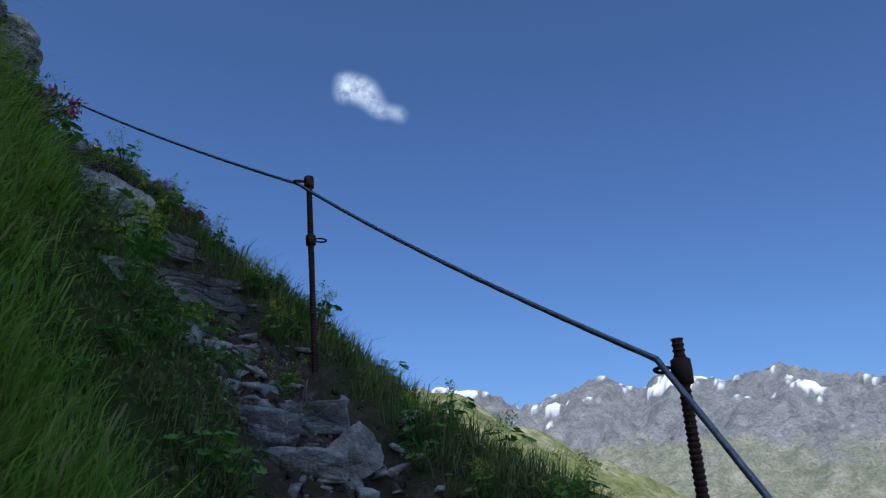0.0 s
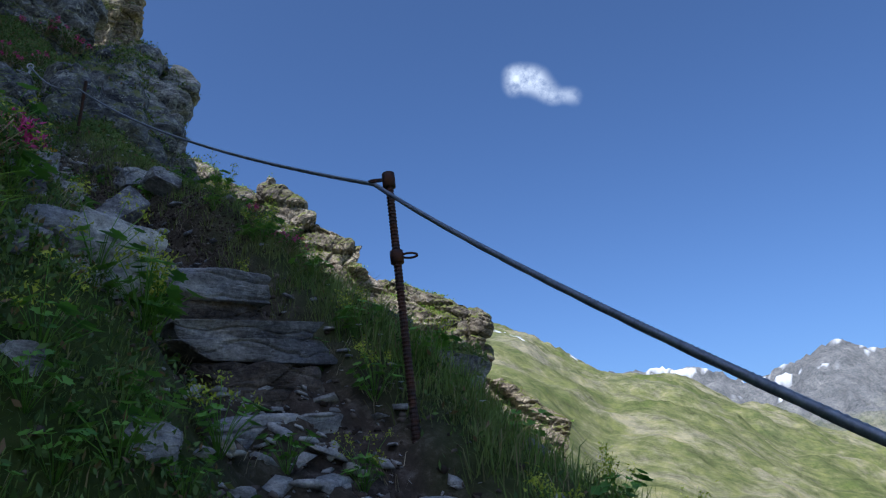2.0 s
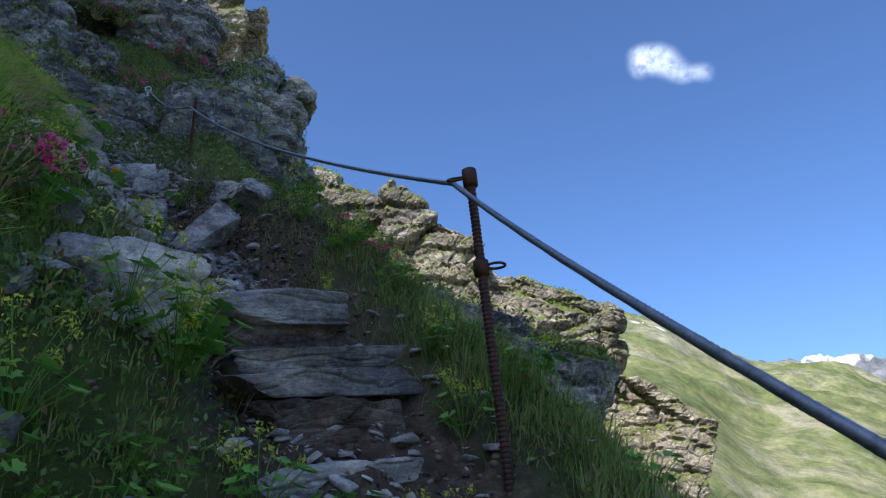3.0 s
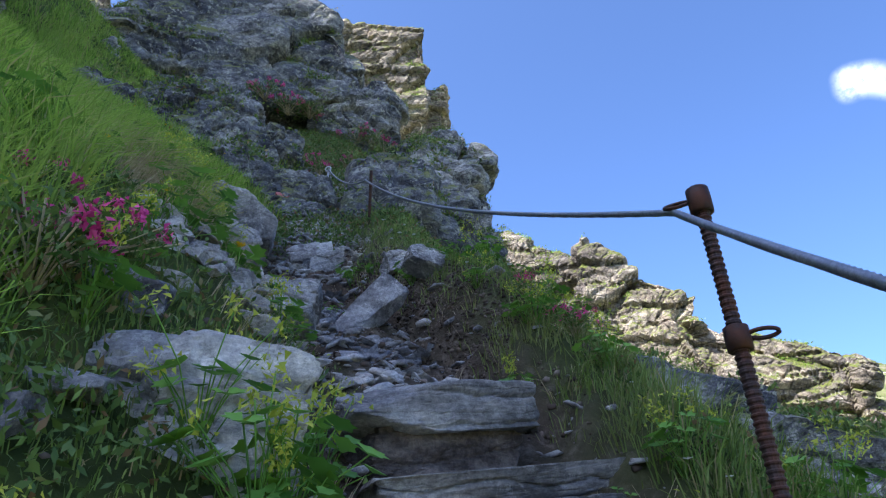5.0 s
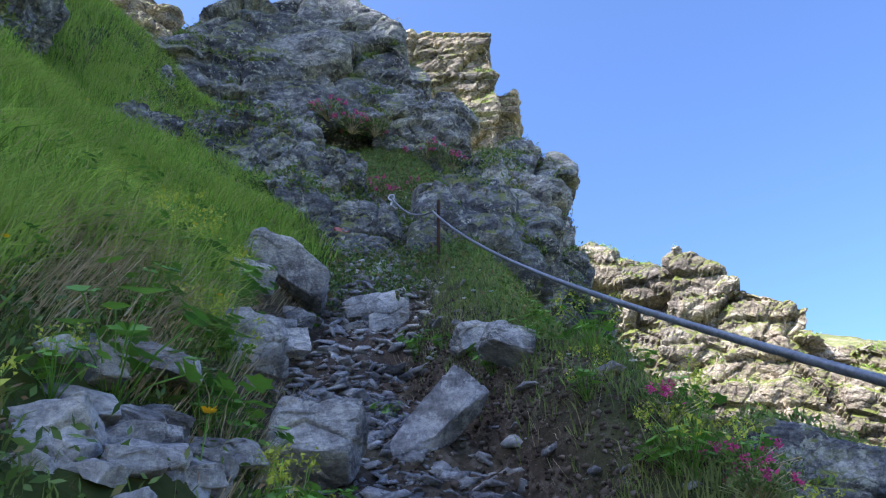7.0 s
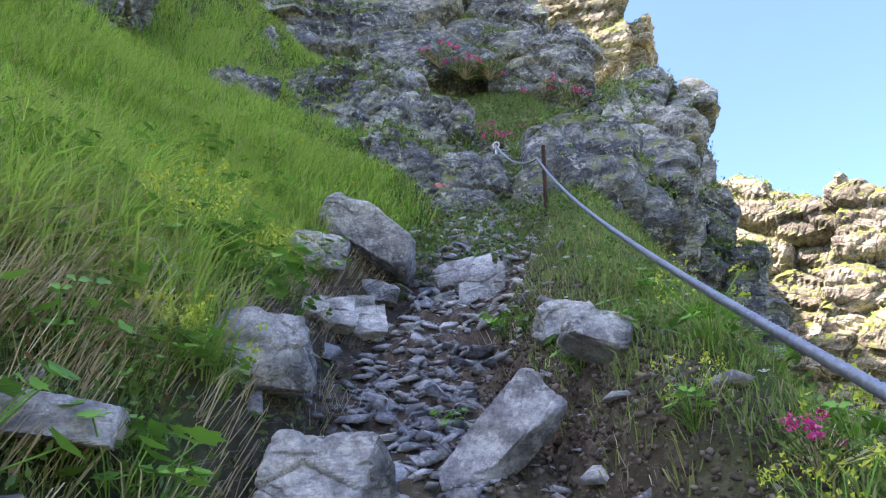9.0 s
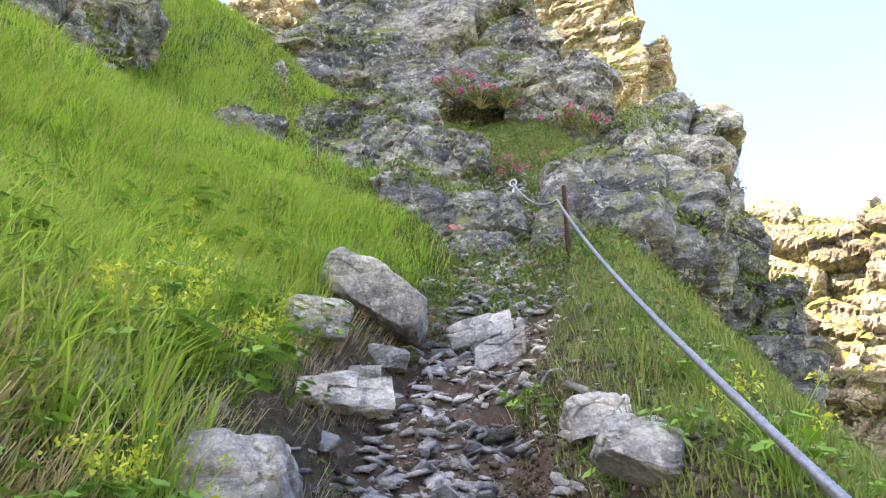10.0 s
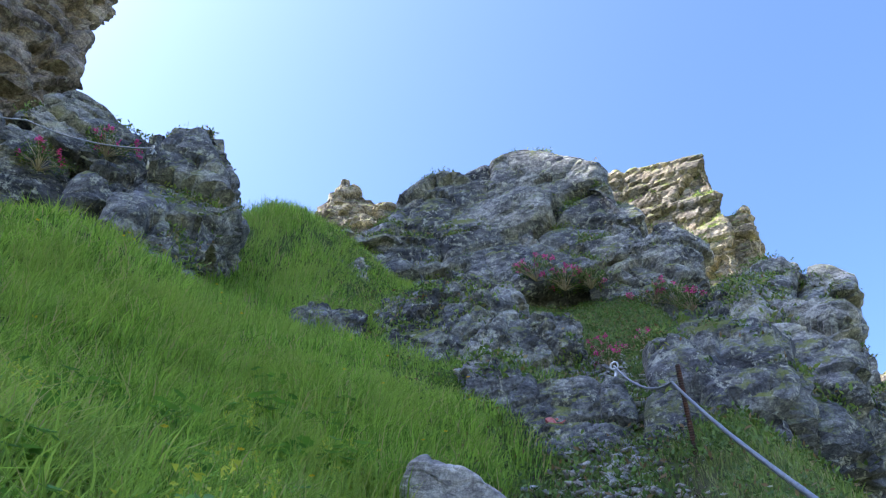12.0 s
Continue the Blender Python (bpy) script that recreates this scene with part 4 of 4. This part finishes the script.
def scatter_leaves(n, x0, x1, y0, y1, keep, size, tall):
    """Low heath: small upright leaves in clumps."""
    m = n // 30
    x, y = rng.uniform(x0, x1, m), rng.uniform(y0, y1, m)
    d, hw = side_of(x, y)
    ok = rng.random(m) < keep(d, hw, height(x, y, GS), x, y)
    ok &= np.hypot(x + 2.45, y - 3.72) > 0.26
    x, y = np.repeat(x[ok], 30), np.repeat(y[ok], 30)
    bx, by = x + rng.normal(0, 0.07, len(x)), y + rng.normal(0, 0.07, len(x))
    base = np.stack([bx, by, height(bx, by) + rng.uniform(0, tall, len(bx))], -1)
    a = rng.normal(0, 1, (len(bx), 3)) + (0, 0, 0.6)
    a /= np.linalg.norm(a, axis=1)[:, None]
    b = np.cross(a, rng.normal(0, 1, (len(bx), 3)))
    b /= np.linalg.norm(b, axis=1)[:, None]
    s = (size * rng.uniform(0.6, 1.4, len(bx)))[:, None]
    v = np.stack([base, base + a * s + b * s * 0.42, base + a * s * 2.1, base + a * s - b * s * 0.42], 1).reshape(-1, 3)
    k = np.arange(len(bx))[:, None] * 4
    return v, np.concatenate([k + [[0, 1, 2]], k + [[0, 2, 3]]], 1).reshape(-1, 3)


heath = joined([
    scatter_leaves(60000, -12.5, -5.4, 5.6, 11.5, lambda d, hw, s, x, y: 0.75 + 0 * x, 0.022, 0.14),
    scatter_leaves(40000, -5.5, 1.2, 2.6, 7.6, lambda d, hw, s, x, y: bare(s) * (d < -hw * 0.7) * (d > -1.7) * 0.8, 0.015, 0.10),
    scatter_leaves(52000, -4.5, -0.3, 2.2, 5.4, lambda d, hw, s, x, y: np.clip(bare(s) + 0.25, 0, 1) * (d > hw * 0.9) * (d < hw + 0.95), 0.014, 0.09),
])


def ledge_spots(n, stone_mat, gap, reach=1.0):
    """Points on the faces that look up, where turf has caught."""
    p, up, area = [np.concatenate([row[k] for row in LEDGES if row[3] is stone_mat]) for k in range(3)]
    near = np.hypot(p[:, 0] + 6, p[:, 1] - 7) < 26
    odds = area * near * np.clip(vnoise(p * 1.1, 91) + 0.5 * vnoise(p * 3.1, 92) + up[:, 2] - gap, 0, 0.5)
    k = rng.choice(len(p), n, p=odds / odds.sum())
    return p[k] + rng.normal(0, 0.03, (n, 3)) * (1, 1, 0.3)


def ledge_heath(spots, size, tall):
    base = np.repeat(spots, 9, 0) + rng.normal(0, 0.05, (len(spots) * 9, 3)) * (1, 1, 0) + np.stack([np.zeros(len(spots) * 9)] * 2 + [rng.uniform(-0.02, tall, len(spots) * 9)], -1)
    a = rng.normal(0, 1, base.shape) + (0, 0, 0.7)
    a /= np.linalg.norm(a, axis=1)[:, None]
    b = np.cross(a, rng.normal(0, 1, base.shape))
    b /= np.linalg.norm(b, axis=1)[:, None]
    q = (size * rng.uniform(0.6, 1.4, len(base)))[:, None]
    v = np.stack([base, base + a * q + b * q * 0.45, base + a * q * 2.1, base + a * q - b * q * 0.45], 1).reshape(-1, 3)
    k = np.arange(len(base))[:, None] * 4
    return v, np.concatenate([k + [[0, 1, 2]], k + [[0, 2, 3]]], 1).reshape(-1, 3)


heath = joined([heath, ledge_heath(ledge_spots(6000, ROCK, 0.85), 0.024, 0.09)])
tagged(new("ledge_turf", fast_mesh("ledge_turf", *ledge_heath(ledge_spots(5000, ROCK, 0.8), 0.03, 0.07), SHORT)), "olive turf caught on the ledges of the crags", "plants", kind="stuff")
tagged(new("cliff_turf", fast_mesh("cliff_turf", *ledge_heath(ledge_spots(5000, GOLD, 0.95), 0.03, 0.03), LUSH)), "yellow-green turf on the sunlit cliff ledges", "plants", kind="stuff")
tagged(new("low_heath", fast_mesh("low_heath", *heath, SHRUB)), "low dark green heath and small-leaved shrubs", "plants", kind="stuff")


def shale(n, wide=0.26, lo=0.006, hi=0.05, power=5, shift=0.0, x0=-9.0, x1=9.0, flat=0.26):
    """Flakes and gravel on the trail."""
    box = np.array([(-1, -1, -1), (1, -1, -1), (1, 1, -1), (-1, 1, -1), (-0.8, -0.7, 1), (0.7, -0.8, 1), (0.8, 0.7, 1), (-0.7, 0.8, 1)], float)
    tri = np.array([(0, 2, 1), (0, 3, 2), (4, 5, 6), (4, 6, 7), (0, 1, 5), (0, 5, 4), (1, 2, 6), (1, 6, 5), (2, 3, 7), (2, 7, 6), (3, 0, 4), (3, 4, 7)])
    k = np.arange(6, len(CURVE) - 40)
    k = rng.choice(k[(CURVE[k, 0] > x0) & (CURVE[k, 0] < x1)], n)
    lat = rng.normal(shift, wide, n)
    x = CURVE[k, 0] - AHEAD[k, 1] * lat + rng.normal(0, 0.06, n)
    y = CURVE[k, 1] + AHEAD[k, 0] * lat + rng.normal(0, 0.06, n)
    size = lo + hi * rng.random(n) ** power
    vs = []
    for i in range(n):
        r = np.array(Euler((rng.normal(0, 0.35), rng.normal(0, 0.35), rng.uniform(0, 6.3))).to_matrix())
        v = (box * (1 + rng.normal(0, 0.2, (8, 3)))) * (size[i] * np.array([1.35, 0.85, flat]))
        vs.append(v @ r.T + (x[i], y[i], 0))
    v = np.array(vs)
    v[:, :, 2] += (height(x, y) + size * 0.25)[:, None]
    return v.reshape(-1, 3), (np.arange(n)[:, None, None] * 8 + tri[None]).reshape(-1, 3)


tagged(new("gravel", fast_mesh("gravel", *joined([shale(8000, power=6), shale(2000, 0.24, 0.010, 0.045, 2.6, x1=-1.7)]), PALE)), "pale shale flakes and gravel on dark soil", "gravel", kind="stuff")


def soil_material():
    m, nt, b = material("crumbly_soil", 0.95, 0.1)
    geo = nt.nodes.new("ShaderNodeNewGeometry")
    nt.links.new(ramp(nt, geo.outputs["Random Per Island"], [(0.0, (0.035, 0.026, 0.02)), (0.6, (0.10, 0.078, 0.06)), (1.0, (0.20, 0.165, 0.135))]), b.inputs["Base Color"])
    return m


tagged(new("soil_clods", fast_mesh("soil_clods", *joined([shale(16000, 0.4, 0.003, 0.014, 3.0, flat=0.7), shale(9000, 0.15, 0.002, 0.008, 3.0, -0.52, -4.6, -2.4, 0.75)]), soil_material())), "loose dark brown soil clods along the trail", "soil", kind="stuff")


def round_leaf(c, way, up, r, lobes=7):
    """A cupped, lobed leaf."""
    side = np.cross(up, way)
    n = lobes * 2
    th = np.linspace(-2.8, 2.8, n)
    rad = r * (0.86 + 0.14 * np.cos(np.arange(n) * np.pi))
    rim = c + np.cos(th)[:, None] * rad[:, None] * way + np.sin(th)[:, None] * rad[:, None] * side + up * (r * 0.25)
    v = np.vstack([c, rim])
    return v, np.array([(0, i, i + 1) for i in range(1, n)])


def herb_plant(seed, bloom=True):
    """Lady's-mantle-like herb: stalks, lobed leaves, frothy yellow-green flower heads."""
    r = np.random.default_rng(seed)
    thing = tagged(new("herb_plant"), "leafy herb with lobed leaves" + (" and yellow-green flower froth" if bloom else ""), "plant", group="herbs on the banks")
    leaves, stalks, blooms = [], [], []
    for i in range(17):
        a, out, z = r.uniform(0, 6.3), r.uniform(0.02, 0.12), r.uniform(0.05, 0.15)
        way = np.array([math.cos(a), math.sin(a), -0.15])
        up = np.array([math.cos(a) * 0.35, math.sin(a) * 0.35, 0.93]) + r.normal(0, 0.15, 3)
        up /= np.linalg.norm(up)
        way = way - up * (way @ up)
        way /= np.linalg.norm(way)
        c = np.array([math.cos(a) * out, math.sin(a) * out, z])
        leaves.append(round_leaf(c, way, up, r.uniform(0.018, 0.038)))
        v, f = tube([(0, 0, -0.02), c * (0.5, 0.5, 0.6), c], 0.0013, 4)
        stalks.append((v, np.array([t for q in f if len(q) == 4 for t in ((q[0], q[1], q[2]), (q[0], q[2], q[3]))])))
    if bloom:
        for i in range(7):
            a, out, z = r.uniform(0, 6.3), r.uniform(0.02, 0.12), r.uniform(0.13, 0.23)
            c = np.array([math.cos(a) * out, math.sin(a) * out, z])
            v, f = tube([(0, 0, 0), c * (0.4, 0.4, 0.6), c], 0.0012, 4)
            stalks.append((v, np.array([t for q in f if len(q) == 4 for t in ((q[0], q[1], q[2]), (q[0], q[2], q[3]))])))
            for k in range(26):
                p = c + r.normal(0, 0.014, 3)
                w = r.normal(0, 1, (3, 3)) * 0.0048
                blooms.append((p + w, np.array([(0, 1, 2)])))
    tagged(part("foliage", fast_mesh("foliage", *joined(leaves), HERB), thing), kind="stuff")
    tagged(part("stem", fast_mesh("stem", *joined(stalks), HERB), thing), kind="stuff")
    if bloom:
        tagged(part("blossom", fast_mesh("blossom", *joined(blooms), BLOOM), thing, "frothy yellow-green flower heads"), kind="stuff")
    return thing


def stand(ob, x, y, turn=0.0, size=1.0):
    ob.location = (x, y, float(height(np.array([x]), np.array([y]))[0]))
    ob.rotation_euler = (0, 0, turn)
    ob.scale = (size,) * 3
    return ob


def planted(prototypes, spots):
    """Spots of x, y, size, and z where the plant stands on rock."""
    for k, (x, y, size, *z) in enumerate(spots):
        p = prototypes[k % len(prototypes)]
        q = p if k < len(prototypes) else copy_thing(p, Matrix.Identity(4))
        stand(q, x, y, k * 1.3, size)
        if z:
            q.location.z = z[0]


def spots_along(n, x0, x1, y0, y1, test, lo, hi):
    out = []
    while len(out) < n:
        x, y = rng.uniform(x0, x1), rng.uniform(y0, y1)
        d, hw = side_of(np.array([x]), np.array([y]))
        if test(d[0], hw[0]):
            out.append((x, y, rng.uniform(lo, hi)))
    return out


HERB_SPOTS = [(-1.52, 3.55, 1.5), (-1.42, 3.42, 1.4), (-1.6, 3.38, 1.3), (-1.72, 3.78, 1.2), (-2.45, 4.12, 1.0), (-2.6, 4.25, 1.1), (-1.0, 4.45, 1.1), (-1.2, 4.72, 1.1), (-0.85, 3.95, 0.9), (-4.0, 4.55, 1.5), (-3.85, 4.3, 1.6), (-4.15, 4.35, 1.5), (-3.65, 4.15, 1.4), (-4.35, 4.75, 1.3)]
planted([herb_plant(1), herb_plant(2), herb_plant(3)], HERB_SPOTS
        + spots_along(34, -6.0, -0.4, 1.8, 5.6, lambda d, hw: d > hw + 0.05 and d < 2.4, 0.7, 1.2)
        + spots_along(16, -3.0, 0.6, 2.8, 6.2, lambda d, hw: d < -hw and d > -0.9, 0.8, 1.2))
planted([herb_plant(11, False), herb_plant(12, False)], [(-0.72, 3.78, 0.8), (-1.05, 3.75, 0.9), (-1.3, 4.55, 1.0), (-3.6, 5.25, 0.7), (-2.9, 4.55, 0.8), (-5.45, 5.8, 0.8)]
        + spots_along(40, -6.0, 0.4, 2.2, 6.4, lambda d, hw: abs(d) > hw + 0.02 and abs(d) < hw + 0.7, 0.6, 1.1)
        + spots_along(60, -6.8, -2.6, 2.6, 5.4, lambda d, hw: d > hw + 0.25 and d < 2.2, 0.9, 1.6))


def alpine_rose(seed, wide=0.3, tall=0.26, flowers=9):
    """Low rhododendron bush with pink flower clusters."""
    r = np.random.default_rng(seed)
    thing = tagged(new("alpine_rose_shrub"), "low dark green shrub with bright pink flower clusters", "shrub", group="flowering shrubs")
    twigs, leaves, blooms = [], [], []
    for i in range(34):
        a, out = r.uniform(0, 6.3), wide * math.sqrt(r.random())
        tip = np.array([math.cos(a) * out, math.sin(a) * out, tall * (1 - 0.5 * (out / wide) ** 2) * r.uniform(0.7, 1.1)])
        v, f = tube([(0, 0, -0.03), tip * (0.4, 0.4, 0.55), tip], 0.003, 4)
        twigs.append((v, np.array([t for q in f if len(q) == 4 for t in ((q[0], q[1], q[2]), (q[0], q[2], q[3]))])))
        for k in range(26):
            c = tip * r.uniform(0.55, 1.02) + r.normal(0, 0.022, 3)
            w = r.normal(0, 1, 3) + (0, 0, 0.5)
            w /= np.linalg.norm(w)
            s = np.cross(w, r.normal(0, 1, 3))
            s /= np.linalg.norm(s)
            l = r.uniform(0.012, 0.022)
            leaves.append((np.array([c, c + w * l + s * l * 0.38, c + w * l * 2, c + w * l - s * l * 0.38]), np.array([(0, 1, 2), (0, 2, 3)])))
        if i < flowers:
            for k in range(22):
                c = tip + (0, 0, 0.012) + r.normal(0, 0.016, 3)
                blooms.append((c + r.normal(0, 1, (4, 3)) * 0.010, np.array([(0, 1, 2), (0, 2, 3)])))
    tagged(part("twig", fast_mesh("twig", *joined(twigs), STRAW), thing), kind="stuff")
    tagged(part("foliage", fast_mesh("foliage", *joined(leaves), SHRUB), thing), kind="stuff")
    tagged(part("blossom", fast_mesh("blossom", *joined(blooms), PINK), thing, "bright pink flower clusters"), kind="stuff")
    return thing


roses = [alpine_rose(1), alpine_rose(2, 0.35, 0.2, 12), alpine_rose(3, 0.22, 0.25, 7)]
planted(roses, [(-2.22, 5.42, 0.5), (-2.02, 5.48, 0.5), (-1.9, 3.1, 0.9), (-1.9, 5.3, 0.45), (-2.05, 3.25, 0.7), (-2.25, 3.15, 0.6),
                (-12.0, 10.25, 1.7, 12.0), (-12.2, 9.75, 1.6, 12.25), (-11.8, 10.7, 1.6, 12.0), (-10.95, 11.9, 1.6, 11.3), (-11.2, 11.65, 1.5, 11.5), (-10.6, 11.9, 1.5, 11.0),
                (-9.25, 1.8, 1.2, 10.15), (-9.4, 2.4, 1.2, 10.7), (-8.3, 8.5, 0.9), (-8.6, 9.3, 1.0), (-8.9, 8.9, 1.0), (-7.6, 8.0, 0.6)])


def paint_mark(parent, place, facing, r):
    """A worn trail mark of red paint on the rock."""
    turn = Vector(facing).to_track_quat("Z", "Y").to_matrix()
    rim = [(math.cos(a) * r * (1.5 + 0.25 * math.sin(3 * a)), math.sin(a) * r * (0.75 + 0.2 * math.cos(2 * a))) for a in np.linspace(0, 6.283, 18, endpoint=False)]
    top = [turn @ Vector((x, y, 0.006)) + Vector(place) - parent.location for x, y in rim]
    low = [turn @ Vector((x, y, -0.03)) + Vector(place) - parent.location for x, y in rim]
    n = len(rim)
    faces = [tuple(range(n))] + [(k, n + k, n + (k + 1) % n, (k + 1) % n) for k in range(n)]
    m, nt, b = material("red_paint", 0.7, 0.3)
    nt.links.new(ramp(nt, spot_noise(nt, 45, 6, 0.7), [(0.4, (0.38, 0.09, 0.09)), (0.62, (0.42, 0.22, 0.21))]), b.inputs["Base Color"])
    part("paint_mark", mesh("paint_mark", [tuple(v) for v in top + low], faces, m), parent, "worn red paint trail mark")


paint_mark(marked_rock, (-7.04, 7.06, 6.74), (0.88, -0.30, 0.28), 0.055)


def dandelion(x, y):
    thing = tagged(new("dandelion"), "single yellow dandelion flower on a thin stalk", "flower")
    v, f = tube([(0, 0, -0.02), (0.01, 0, 0.08), (0.012, 0.004, 0.15)], 0.0016, 6)
    part("stalk", mesh("stalk", v, f, HERB), thing)
    petals = []
    r = np.random.default_rng(4)
    for k in range(60):
        a, l, e = r.uniform(0, 6.3), r.uniform(0.012, 0.024), r.uniform(0.1, 0.9)
        w = np.array([math.cos(a), math.sin(a), e])
        w /= np.linalg.norm(w)
        s = np.array([-math.sin(a), math.cos(a), 0]) * 0.0025
        c = np.array([0.012, 0.004, 0.15])
        petals.append((np.array([c - s, c + s, c + w * l + s, c + w * l - s]), np.array([(0, 1, 2), (0, 2, 3)])))
    part("flower_head", fast_mesh("flower_head", *joined(petals), YELLOW), thing, "yellow petals")
    return stand(thing, x, y)


dandelion(-2.42, 3.90)


def small_flowers(n, mat, label, x0, x1, y0, y1, test, tall):
    out = []
    for x, y, s in spots_along(n, x0, x1, y0, y1, test, 0.7, 1.3):
        z = float(height(np.array([x]), np.array([y]))[0]) + tall * s
        for k in range(7):
            a = k / 7 * 6.283
            c, w = np.array([x, y, z]), np.array([math.cos(a), math.sin(a), 0.35]) * 0.011 * s
            q = np.array([-math.sin(a), math.cos(a), 0]) * 0.005
            out.append((np.array([c, c + w + q, c + w * 1.25, c + w - q]), np.array([(0, 1, 2), (0, 2, 3)])))
    tagged(new("small_flowers", fast_mesh("small_flowers", *joined(out), mat)), label, "flowers", kind="stuff")


small_flowers(60, WHITE, "tiny white flowers dotted through the bank turf", -4.5, 0.8, 3.2, 7.2, lambda d, hw: d < -hw and d > -1.6, 0.1)
small_flowers(40, YELLOW, "small yellow flowers in the uphill grass", -8.5, -2.0, 2.5, 7.5, lambda d, hw: d > hw + 0.2, 0.2)
